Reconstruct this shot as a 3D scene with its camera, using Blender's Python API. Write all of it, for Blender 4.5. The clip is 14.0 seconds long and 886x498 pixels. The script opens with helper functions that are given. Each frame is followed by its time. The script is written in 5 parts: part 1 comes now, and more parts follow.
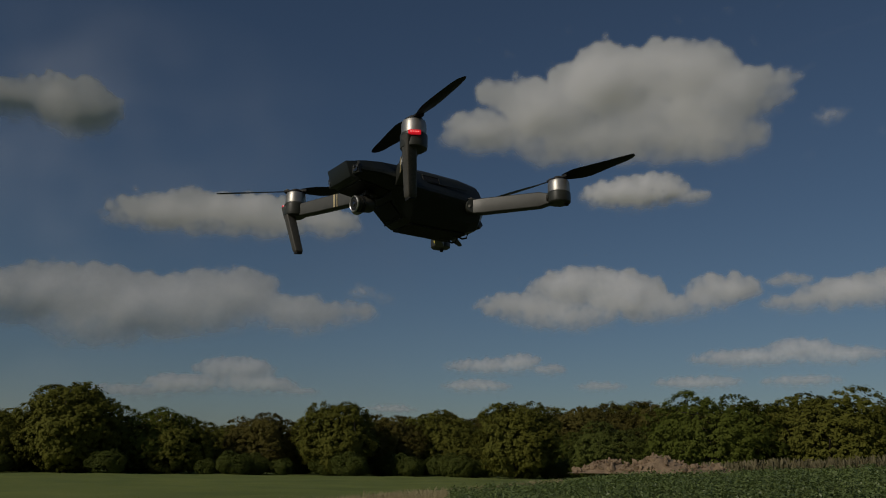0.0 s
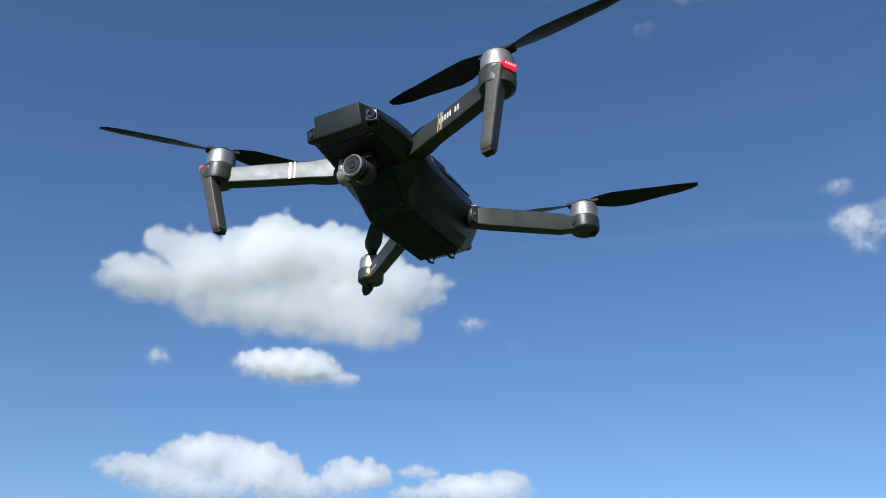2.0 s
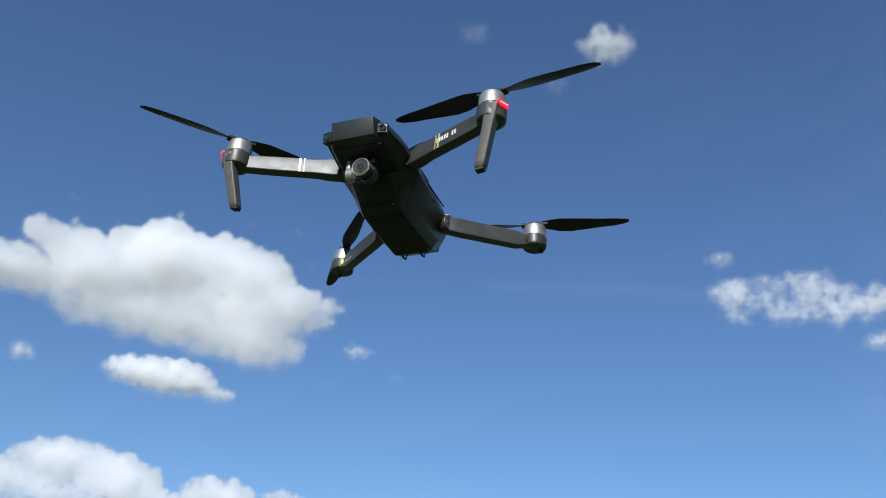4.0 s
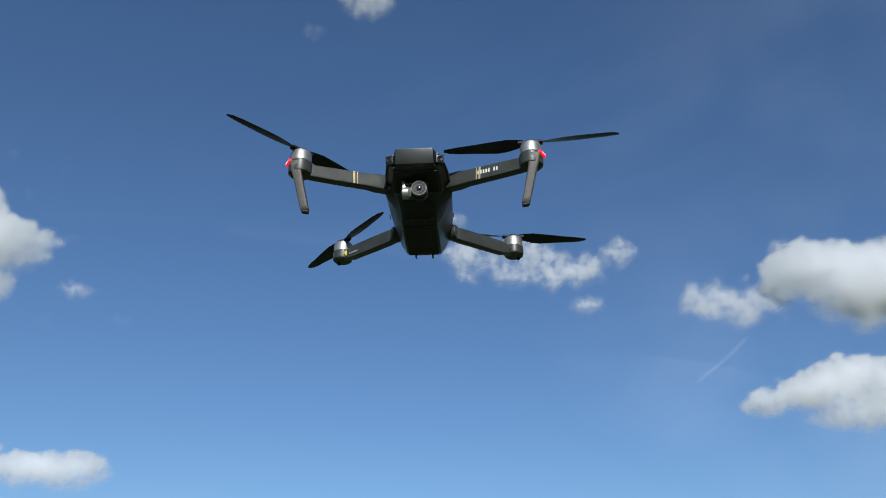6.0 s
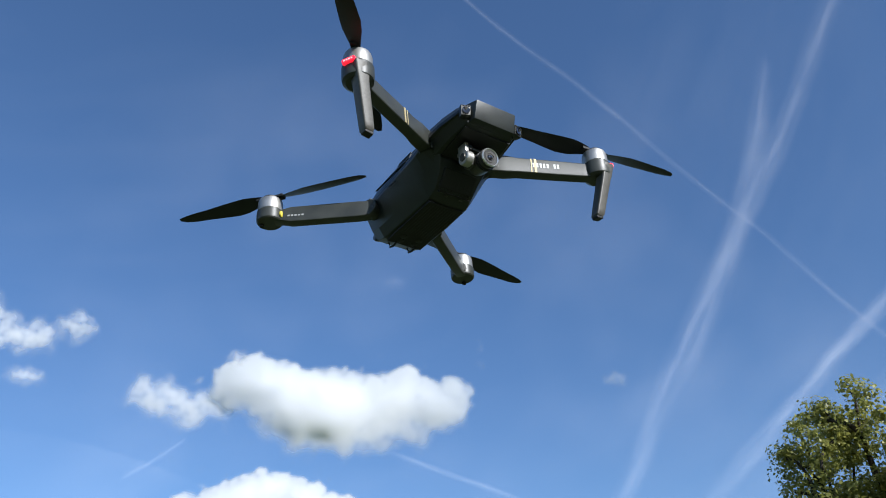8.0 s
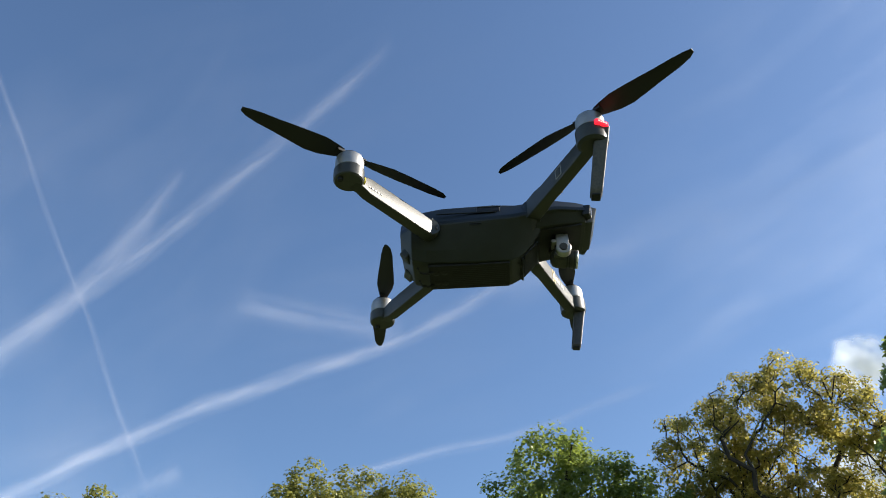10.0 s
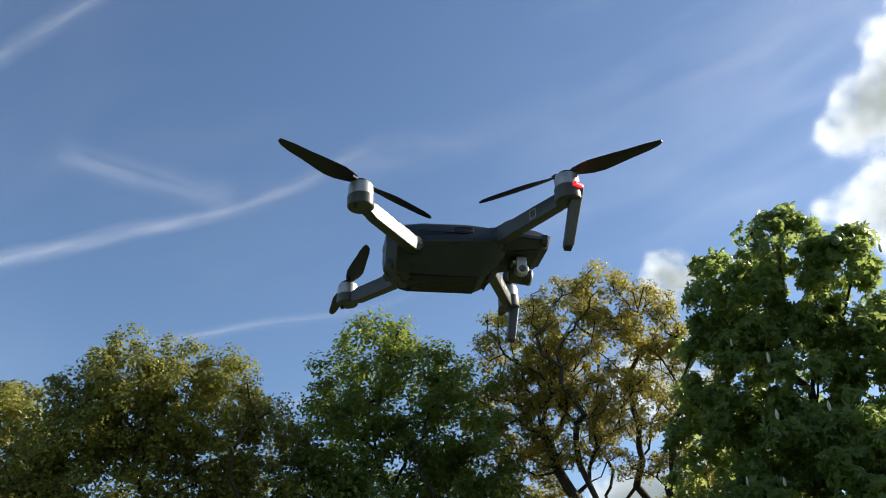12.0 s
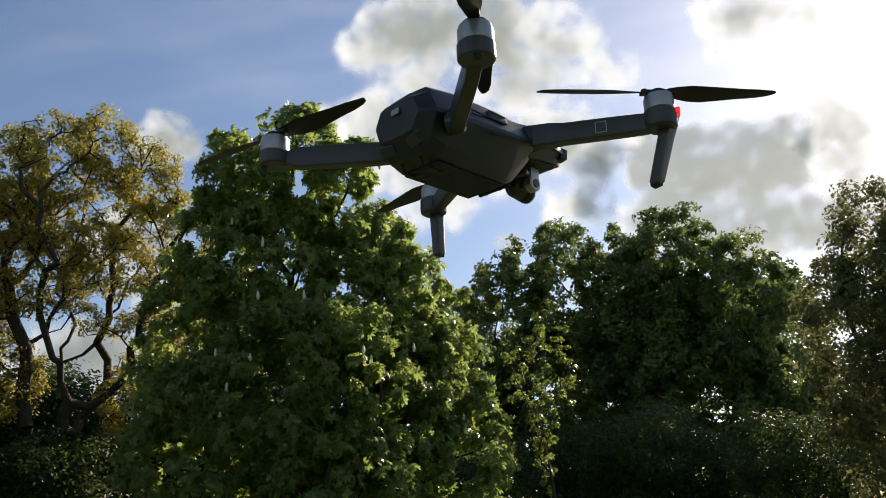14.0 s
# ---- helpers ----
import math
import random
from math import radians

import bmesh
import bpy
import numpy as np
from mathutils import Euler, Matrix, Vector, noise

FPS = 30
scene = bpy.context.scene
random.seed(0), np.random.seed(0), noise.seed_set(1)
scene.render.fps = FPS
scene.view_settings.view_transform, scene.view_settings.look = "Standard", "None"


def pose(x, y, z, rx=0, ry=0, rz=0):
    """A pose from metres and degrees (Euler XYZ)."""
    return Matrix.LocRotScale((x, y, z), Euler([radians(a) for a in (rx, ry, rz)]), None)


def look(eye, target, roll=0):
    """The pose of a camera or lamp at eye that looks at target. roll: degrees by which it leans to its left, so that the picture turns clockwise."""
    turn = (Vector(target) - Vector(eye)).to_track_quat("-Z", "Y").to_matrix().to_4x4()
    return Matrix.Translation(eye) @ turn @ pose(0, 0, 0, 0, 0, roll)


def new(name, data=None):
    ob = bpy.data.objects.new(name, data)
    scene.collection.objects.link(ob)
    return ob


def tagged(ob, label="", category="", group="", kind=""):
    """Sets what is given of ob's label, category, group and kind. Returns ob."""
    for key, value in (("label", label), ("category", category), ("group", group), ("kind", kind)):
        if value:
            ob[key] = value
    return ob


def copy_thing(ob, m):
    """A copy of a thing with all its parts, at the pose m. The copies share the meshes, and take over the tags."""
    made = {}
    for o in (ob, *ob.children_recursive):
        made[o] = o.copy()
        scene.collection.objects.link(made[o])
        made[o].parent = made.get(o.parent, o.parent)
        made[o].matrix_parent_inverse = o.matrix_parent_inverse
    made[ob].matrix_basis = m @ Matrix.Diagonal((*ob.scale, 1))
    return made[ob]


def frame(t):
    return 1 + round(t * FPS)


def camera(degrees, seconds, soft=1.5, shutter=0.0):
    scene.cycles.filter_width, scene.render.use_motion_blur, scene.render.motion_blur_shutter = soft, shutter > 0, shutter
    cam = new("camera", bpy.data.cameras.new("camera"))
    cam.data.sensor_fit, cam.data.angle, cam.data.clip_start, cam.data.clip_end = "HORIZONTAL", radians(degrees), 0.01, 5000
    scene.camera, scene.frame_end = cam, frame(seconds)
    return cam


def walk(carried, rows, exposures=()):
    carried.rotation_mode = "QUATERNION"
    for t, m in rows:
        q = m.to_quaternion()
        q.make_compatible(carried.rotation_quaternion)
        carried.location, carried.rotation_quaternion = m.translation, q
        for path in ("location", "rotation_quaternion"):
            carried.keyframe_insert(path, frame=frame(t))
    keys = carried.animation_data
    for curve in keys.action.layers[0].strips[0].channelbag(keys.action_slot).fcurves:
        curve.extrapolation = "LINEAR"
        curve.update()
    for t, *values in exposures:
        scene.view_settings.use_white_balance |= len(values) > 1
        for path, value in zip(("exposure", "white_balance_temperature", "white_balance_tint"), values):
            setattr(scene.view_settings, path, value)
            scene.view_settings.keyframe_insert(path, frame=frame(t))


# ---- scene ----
cam = camera(55.5, 14.0, 1.0)
PATH = [
    (0.0, pose(0.451, -0.859, 1.679, 104.46, -0.81, 26.17)),
    (0.5, pose(0.421, -0.803, 1.668, 106.64, -1.79, 23.36)),
    (1.0, pose(0.325, -0.679, 1.648, 111.13, -3.21, 22.06)),
    (1.5, pose(0.174, -0.579, 1.649, 115.47, -3.20, 15.03)),
    (1.7, pose(0.129, -0.609, 1.623, 116.47, -2.42, 9.96)),
    (2.0, pose(0.056, -0.657, 1.607, 116.66, -2.19, 1.36)),
    (2.5, pose(0.003, -0.688, 1.593, 117.40, -2.24, -8.00)),
    (2.7, pose(-0.005, -0.681, 1.590, 118.85, -2.71, -9.29)),
    (4.8, pose(-0.041, -0.884, 1.472, 119.45, -6.12, -7.65)),
    (5.0, pose(-0.083, -0.915, 1.472, 118.29, -5.37, -9.63)),
    (5.5, pose(-0.299, -0.942, 1.446, 116.59, -3.02, -18.82)),
    (6.0, pose(-0.382, -0.874, 1.453, 116.83, -0.69, -25.65)),
    (6.5, pose(-0.451, -0.727, 1.456, 119.05, 1.43, -31.56)),
    (7.0, pose(-0.544, -0.595, 1.457, 120.22, 2.30, -40.98)),
    (7.5, pose(-0.641, -0.453, 1.473, 120.08, 3.11, -53.16)),
    (8.0, pose(-0.615, -0.302, 1.482, 122.53, 3.06, -63.07)),
    (8.5, pose(-0.557, -0.147, 1.479, 127.64, 1.73, -77.31)),
    (8.7, pose(-0.540, -0.074, 1.479, 128.89, 1.11, -85.98)),
    (10.8, pose(-0.633, 0.453, 1.490, 123.83, 1.00, -120.87)),
    (11.0, pose(-0.644, 0.470, 1.504, 123.27, 1.05, -122.05)),
    (11.5, pose(-0.666, 0.493, 1.512, 121.08, 1.57, -125.51)),
    (12.0, pose(-0.668, 0.537, 1.528, 118.62, 1.72, -127.65)),
    (12.5, pose(-0.559, 0.536, 1.543, 116.72, 1.41, -130.19)),
    (13.0, pose(-0.414, 0.552, 1.583, 114.79, 1.75, -139.76)),
    (13.5, pose(-0.267, 0.648, 1.642, 111.16, 3.71, -153.97)),
    (14.0, pose(-0.159, 0.647, 1.670, 108.31, 2.57, -163.88)),
]
walk(cam, PATH, [(0.0, -1.6, 7000, 10), (0.1, -1.25, 7000, 10), (0.2, -0.75, 6750, 10), (0.3, -0.33, 6600, 10), (0.4, 0.0, 6550, 10), (0.5, 0.1, 6500, 13),
                 (1.5, 0.12, 6080, 11), (2.0, 0.16, 5820, 10), (2.5, 0.1, 5800, 10), (5.0, 0.22, 5980, 9), (5.5, -0.04, 5950, 9), (6.0, -0.08, 5930, 8), (6.5, -0.04, 5820, 8), (7.0, 0.13, 5700, 8), (7.5, 0.25, 5740, 9), (8.5, 0.68, 5980, 10), (8.7, 0.74, 6050, 10), (11.0, 0.9, 7050, 10), (11.5, 0.82, 7000, 10), (12.5, 0.72, 7000, 10), (13.0, 0.72, 7500, 12),
                 (13.5, 0.52, 7700, 13), (14.0, 0.48, 7700, 14)])

SUN_AZ, SUN_EL = 199.5, 29.0          # degrees clockwise from +y, degrees up
sun_way = Vector((math.sin(radians(SUN_AZ)) * math.cos(radians(SUN_EL)),
                  math.cos(radians(SUN_AZ)) * math.cos(radians(SUN_EL)), math.sin(radians(SUN_EL))))

world = bpy.data.worlds.new("sky")
scene.world = world
world.use_nodes = True
wt = world.node_tree
wt.nodes.clear()
w_out = wt.nodes.new("ShaderNodeOutputWorld")
w_bg = wt.nodes.new("ShaderNodeBackground")
w_sky = wt.nodes.new("ShaderNodeTexSky")
w_sky.sky_type = "NISHITA"
w_sky.sun_disc = False
w_sky.sun_elevation = radians(SUN_EL)
w_sky.sun_rotation = radians(SUN_AZ)
w_sky.air_density, w_sky.dust_density, w_sky.ozone_density = 1.0, 0.6, 5.0
w_bg.inputs["Strength"].default_value = 0.10
wt.links.new(w_sky.outputs[0], w_bg.inputs["Color"])
wt.links.new(w_bg.outputs[0], w_out.inputs["Surface"])

sun = new("sun", bpy.data.lights.new("sun", "SUN"))
sun.data.energy, sun.data.angle, sun.data.color = 5.0, radians(0.53), (1.0, 0.945, 0.86)
sun.matrix_world = look(sun_way * 50, (0, 0, 0))


# ---------------------------------------------------------------- materials
def material(name):
    m = bpy.data.materials.new(name)
    m.use_nodes = True
    m.node_tree.nodes.clear()
    return m, m.node_tree


def node(t, kind, **given):
    n = t.nodes.new(kind)
    for key, value in given.items():
        n.inputs[key].default_value = value
    return n


def ramp(t, source, stops):
    r = t.nodes.new("ShaderNodeValToRGB")
    els = r.color_ramp.elements
    while len(els) < len(stops):
        els.new(0.5)
    for el, (p, c) in zip(els, stops):
        el.position, el.color = p, (*c, 1) if len(c) == 3 else c
    t.links.new(source, r.inputs["Fac"])
    return r


def noise_of(t, scale, detail=4.0, rough=0.55, coords=None):
    n = node(t, "ShaderNodeTexNoise", Scale=scale, Detail=detail, Roughness=rough)
    if coords is not None:
        t.links.new(coords, n.inputs["Vector"])
    return n


def solid(name, dark, light, scale, rough=0.5, metal=0.0, bump=0.1, fine=900.0, rough_var=0.12, coat=0.0):
    """Paint, plastic or metal: two scales of variation in colour, roughness and relief."""
    m, t = material(name)
    out = t.nodes.new("ShaderNodeOutputMaterial")
    b = node(t, "ShaderNodeBsdfPrincipled", Metallic=metal)
    b.inputs["Coat Weight"].default_value = coat
    co = t.nodes.new("ShaderNodeTexCoord").outputs["Object"]
    big, small = noise_of(t, scale, 4, 0.6, co), noise_of(t, fine, 2, 0.5, co)
    mix = t.nodes.new("ShaderNodeMath")
    mix.operation = "MULTIPLY_ADD"
    mix.inputs[1].default_value = 0.35
    t.links.new(small.outputs["Fac"], mix.inputs[0])
    t.links.new(big.outputs["Fac"], mix.inputs[2])
    c = ramp(t, mix.outputs[0], [(0.4, dark), (0.95, light)])
    t.links.new(c.outputs["Color"], b.inputs["Base Color"])
    r = t.nodes.new("ShaderNodeMapRange")
    r.inputs["To Min"].default_value, r.inputs["To Max"].default_value = max(rough - rough_var, 0.03), rough + rough_var
    t.links.new(big.outputs["Fac"], r.inputs["Value"])
    t.links.new(r.outputs[0], b.inputs["Roughness"])
    bp = node(t, "ShaderNodeBump", Strength=bump, Distance=0.0004)
    t.links.new(small.outputs["Fac"], bp.inputs["Height"])
    t.links.new(bp.outputs[0], b.inputs["Normal"])
    t.links.new(b.outputs[0], out.inputs["Surface"])
    return m


def glowing(name, colour, strength):
    m, t = material(name)
    out = t.nodes.new("ShaderNodeOutputMaterial")
    b = node(t, "ShaderNodeBsdfPrincipled", Roughness=0.2)
    b.inputs["Base Color"].default_value = (*colour, 1)
    b.inputs["Emission Color"].default_value = (*colour, 1)
    b.inputs["Emission Strength"].default_value = strength
    t.links.new(b.outputs[0], out.inputs["Surface"])
    return m


def leafy(name, dark, light, through_colour, share=0.4, rough=0.45, sheen=0.35):
    """Leaves: colour varies leaf by leaf, light passes through the blade."""
    m, t = material(name)
    out = t.nodes.new("ShaderNodeOutputMaterial")
    geo = t.nodes.new("ShaderNodeNewGeometry")
    patch = noise_of(t, 0.55, 3, 0.6, t.nodes.new("ShaderNodeTexCoord").outputs["Object"])
    mix = t.nodes.new("ShaderNodeMath")
    mix.operation = "MULTIPLY_ADD"
    mix.inputs[1].default_value = 0.6
    t.links.new(geo.outputs["Random Per Island"], mix.inputs[0])
    less = t.nodes.new("ShaderNodeMath")
    less.operation = "SUBTRACT"
    less.inputs[1].default_value = 0.3
    t.links.new(patch.outputs["Fac"], less.inputs[0])
    t.links.new(less.outputs[0], mix.inputs[2])
    c = ramp(t, mix.outputs[0], [(0.1, dark), (0.8, light)])
    b = node(t, "ShaderNodeBsdfPrincipled", Roughness=rough)
    b.inputs["Specular IOR Level"].default_value = sheen
    t.links.new(c.outputs["Color"], b.inputs["Base Color"])
    tr = t.nodes.new("ShaderNodeBsdfTranslucent")
    tint = t.nodes.new("ShaderNodeMix")
    tint.data_type = "RGBA"
    tint.inputs["Factor"].default_value = 0.65
    t.links.new(c.outputs["Color"], tint.inputs[6])
    tint.inputs[7].default_value = (*through_colour, 1)
    t.links.new(tint.outputs[2], tr.inputs["Color"])
    s = t.nodes.new("ShaderNodeMixShader")
    s.inputs[0].default_value = share
    t.links.new(b.outputs[0], s.inputs[1])
    t.links.new(tr.outputs[0], s.inputs[2])
    t.links.new(s.outputs[0], out.inputs["Surface"])
    return m


def barky(name, dark, light, scale=9.0):
    m, t = material(name)
    out = t.nodes.new("ShaderNodeOutputMaterial")
    co = t.nodes.new("ShaderNodeTexCoord").outputs["Object"]
    mp = t.nodes.new("ShaderNodeMapping")
    mp.inputs["Scale"].default_value = (1, 1, 0.25)
    t.links.new(co, mp.inputs["Vector"])
    n = noise_of(t, scale, 6, 0.65, mp.outputs[0])
    c = ramp(t, n.outputs["Fac"], [(0.3, dark), (0.75, light)])
    b = node(t, "ShaderNodeBsdfPrincipled", Roughness=0.9)
    t.links.new(c.outputs["Color"], b.inputs["Base Color"])
    bp = node(t, "ShaderNodeBump", Strength=0.7, Distance=0.03)
    t.links.new(n.outputs["Fac"], bp.inputs["Height"])
    t.links.new(bp.outputs[0], b.inputs["Normal"])
    t.links.new(b.outputs[0], out.inputs["Surface"])
    return m


def vapour(name, fine, share, rag=0.5, thin=False, passing=(0.72, 0.77, 0.83)):
    """Cloud: white droplets that scatter and pass light, thinning out to nothing where the vapour gets less."""
    m, t = material(name)
    out = t.nodes.new("ShaderNodeOutputMaterial")
    at = t.nodes.new("ShaderNodeAttribute")
    at.attribute_name = "puff"
    co = t.nodes.new("ShaderNodeTexCoord").outputs["Object"]
    n1 = noise_of(t, fine, 5, 0.6, co)

    def sums(kind, a, b, c=None):
        q = t.nodes.new("ShaderNodeMath")
        q.operation = kind
        for k, v in enumerate((a, b, c)):
            if isinstance(v, (int, float)):
                q.inputs[k].default_value = v
            elif v is not None:
                t.links.new(v, q.inputs[k])
        return q.outputs[0]

    p = at.outputs["Fac"]
    band = sums("MULTIPLY", p, sums("SUBTRACT", 1.0, p))
    ragged = sums("MULTIPLY", band, sums("MULTIPLY_ADD", n1.outputs["Fac"], 8 * rag, -4 * rag))
    alpha = t.nodes.new("ShaderNodeClamp")
    t.links.new(sums("ADD", p, ragged), alpha.inputs["Value"])
    d = node(t, "ShaderNodeBsdfDiffuse", Color=(0.575, 0.585, 0.615, 1))
    tr = node(t, "ShaderNodeBsdfTranslucent", Color=(*passing, 1))
    if thin:  # thin vapour scatters sunlight alike to all sides
        out_of_sun = t.nodes.new("ShaderNodeCombineXYZ")
        for k in range(3):
            out_of_sun.inputs[k].default_value = -sun_way[k]
        t.links.new(out_of_sun.outputs[0], tr.inputs["Normal"])
        to_sun = t.nodes.new("ShaderNodeCombineXYZ")
        for k in range(3):
            to_sun.inputs[k].default_value = sun_way[k]
        t.links.new(to_sun.outputs[0], d.inputs["Normal"])
    else:  # light wanders inside a thick cloud, so that its sides are lit well past the edge of the shade
        geo = t.nodes.new("ShaderNodeNewGeometry")
        lean = t.nodes.new("ShaderNodeVectorMath")
        lean.inputs[1].default_value = sun_way * 0.32
        t.links.new(geo.outputs["Normal"], lean.inputs[0])
        unit = t.nodes.new("ShaderNodeVectorMath")
        unit.operation = "NORMALIZE"
        t.links.new(lean.outputs[0], unit.inputs[0])
        t.links.new(unit.outputs[0], d.inputs["Normal"])
    s = t.nodes.new("ShaderNodeAddShader" if thin else "ShaderNodeMixShader")
    deep = t.nodes.new("ShaderNodeAttribute")
    deep.attribute_name = "depth"
    if not thin:
        t.links.new(sums("MULTIPLY_ADD", deep.outputs["Fac"], -0.7 * share, share), s.inputs[0])
    t.links.new(d.outputs[0], s.inputs[0 if thin else 1])
    t.links.new(tr.outputs[0], s.inputs[1 if thin else 2])
    clear = t.nodes.new("ShaderNodeBsdfTransparent")
    s2 = t.nodes.new("ShaderNodeMixShader")
    t.links.new(alpha.outputs[0], s2.inputs[0])
    t.links.new(clear.outputs[0], s2.inputs[1])
    t.links.new(s.outputs[0], s2.inputs[2])
    t.links.new(s2.outputs[0], out.inputs["Surface"])
    return m


MAT = {
    "shell": solid("grey_plastic", (0.0088, 0.0112, 0.0100), (0.0175, 0.0212, 0.0188), 45, 0.40, 0, 0.1),
    "arm": solid("grey_arm_plastic", (0.0265, 0.028, 0.0232), (0.0485, 0.051, 0.042), 60, 0.42, 0, 0.12),
    "leg": solid("speckled_leg_plastic", (0.05, 0.047, 0.04), (0.105, 0.098, 0.083), 420, 0.46, 0, 0.4),
    # paler than the shell, with grazing skylight on the lid put into the colour
    "battery": solid("skylit_battery_plastic", (0.017, 0.019, 0.0165), (0.031, 0.034, 0.029), 45, 0.4, 0, 0.25),
    "dark": solid("black_plastic", (0.004, 0.004, 0.0045), (0.011, 0.011, 0.011), 60, 0.62, 0, 0.2),
    "belly": solid("dark_belly", (0.003, 0.003, 0.003), (0.0068, 0.0066, 0.0062), 50, 0.7, 0, 0.3),
    "blade": solid("blade_plastic", (0.004, 0.004, 0.005), (0.011, 0.011, 0.0125), 40, 0.5, 0, 0.1),
    "silver": solid("silver_metal", (0.33, 0.32, 0.295), (0.5, 0.485, 0.45), 60, 0.45, 0.8, 0.08),
    "gun": solid("gunmetal", (0.04, 0.039, 0.032), (0.085, 0.082, 0.068), 80, 0.42, 0.35, 0.1),
    "chrome": solid("bright_ring", (0.62, 0.62, 0.62), (0.8, 0.8, 0.78), 80, 0.3, 0.7, 0.05),
    "gold": solid("gold_stripe", (0.42, 0.33, 0.16), (0.6, 0.5, 0.28), 80, 0.4, 0.2, 0.05),
    "white": solid("white_print", (0.55, 0.55, 0.52), (0.75, 0.75, 0.72), 90, 0.5, 0, 0.05),
    "yellow": solid("yellow_lens", (0.6, 0.48, 0.04), (0.75, 0.62, 0.1), 90, 0.3, 0, 0.05),
    "glass": solid("lens_glass", (0.004, 0.004, 0.006), (0.012, 0.012, 0.016), 70, 0.08, 0, 0.0, 900, 0.03, 1.0),
    "red": glowing("red_light", (1.0, 0.02, 0.04), 0.8),
    "red_dot": glowing("red_light_core", (1.0, 0.25, 0.25), 1.6),
    "label": solid("pale_label", (0.3, 0.3, 0.29), (0.42, 0.42, 0.4), 90, 0.5, 0, 0.05),
    "cumulus": vapour("cumulus_vapour", 0.03, 0.42, 0.25),
    "broken": vapour("broken_vapour", 0.012, 0.35, 0.22),
    "wisp": vapour("thin_vapour", 0.012, 1.0, 0.2, True),
    "veil": vapour("cirrus_haze_vapour", 0.004, 1.0, 0.2, True),
    "backlit": vapour("sunlit_vapour", 0.02, 0.64, 0.3, False, (0.63, 0.69, 0.78)),
    "trail": vapour("trail_vapour", 0.006, 1.0, 0.1, True),
    "oak_leaf": leafy("olive_leaf", (0.138, 0.147, 0.026), (0.315, 0.302, 0.056), (0.35, 0.35, 0.1), 0.45, 0.42, 0.5),
    "young_leaf": leafy("young_oak_leaf", (0.165, 0.148, 0.03), (0.385, 0.33, 0.073), (0.54, 0.475, 0.125), 0.53),
    "maple_leaf": leafy("green_leaf", (0.064, 0.098, 0.022), (0.17, 0.216, 0.048), (0.41, 0.5, 0.1), 0.47, 0.42, 0.5),
    # oak leaf greyed and darkened in colour to stand for haze against the sun
    "hazy_leaf": leafy("hazed_oak_leaf", (0.075, 0.085, 0.026), (0.165, 0.17, 0.055), (0.24, 0.25, 0.09), 0.4),
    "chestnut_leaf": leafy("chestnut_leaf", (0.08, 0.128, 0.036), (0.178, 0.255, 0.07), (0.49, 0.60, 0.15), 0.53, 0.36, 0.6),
    # chestnut leaf again, darkened in colour and transmission to stand for shade
    "shade_toned_leaf": leafy("shade_toned_chestnut_leaf", (0.062, 0.096, 0.03), (0.13, 0.185, 0.055), (0.27, 0.34, 0.1), 0.4, 0.42, 0.4),
    # hedge green, darkened further so that its colour stands for deep shade
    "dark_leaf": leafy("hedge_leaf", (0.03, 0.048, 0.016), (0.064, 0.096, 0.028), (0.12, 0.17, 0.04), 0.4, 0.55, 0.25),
    "far_a": leafy("far_oak_leaf", (0.112, 0.118, 0.022), (0.162, 0.16, 0.03), (0.2, 0.2, 0.04), 0.3, 0.7, 0.1),
    "far_b": leafy("far_brown_leaf", (0.115, 0.098, 0.025), (0.155, 0.132, 0.034), (0.2, 0.16, 0.045), 0.3, 0.7, 0.1),
    "far_c": leafy("far_green_leaf", (0.085, 0.104, 0.018), (0.125, 0.146, 0.026), (0.18, 0.22, 0.04), 0.3, 0.7, 0.1),
    "far_d": leafy("far_thicket_leaf", (0.078, 0.094, 0.021), (0.115, 0.134, 0.03), (0.16, 0.19, 0.04), 0.25, 0.7, 0.1),
    "nettle": leafy("nettle_leaf", (0.1, 0.135, 0.045), (0.17, 0.22, 0.075), (0.16, 0.25, 0.04), 0.2),
    "grass": leafy("grass_blade", (0.15, 0.17, 0.035), (0.2, 0.22, 0.05), (0.16, 0.2, 0.04), 0.2),
    "straw": leafy("straw_blade", (0.27, 0.22, 0.12), (0.42, 0.35, 0.2), (0.4, 0.3, 0.14), 0.2, 0.7),
    "reed": leafy("brown_sedge", (0.11, 0.095, 0.05), (0.2, 0.17, 0.09), (0.2, 0.14, 0.06), 0.2, 0.7),
    "blossom": solid("blossom", (0.45, 0.42, 0.32), (0.68, 0.63, 0.52), 4, 0.7, 0, 0.3, 40),
    "bark": barky("oak_bark", (0.018, 0.014, 0.01), (0.07, 0.055, 0.04)),
    "rubble": solid("rubble_stone", (0.15, 0.1, 0.058), (0.34, 0.245, 0.155), 2.5, 0.9, 0, 0.6, 14),
    "stalk": solid("dry_stalk", (0.14, 0.1, 0.05), (0.3, 0.23, 0.13), 6, 0.8, 0, 0.4, 80),
}


# ---------------------------------------------------------------- mesh helpers
def mesh_of(name, verts, faces, mat, smooth=False):
    me = bpy.data.meshes.new(name)
    me.from_pydata(verts, [], faces)
    me.materials.append(mat)
    if smooth:
        me.polygons.foreach_set("use_smooth", [True] * len(me.polygons))
    me.update()
    return me


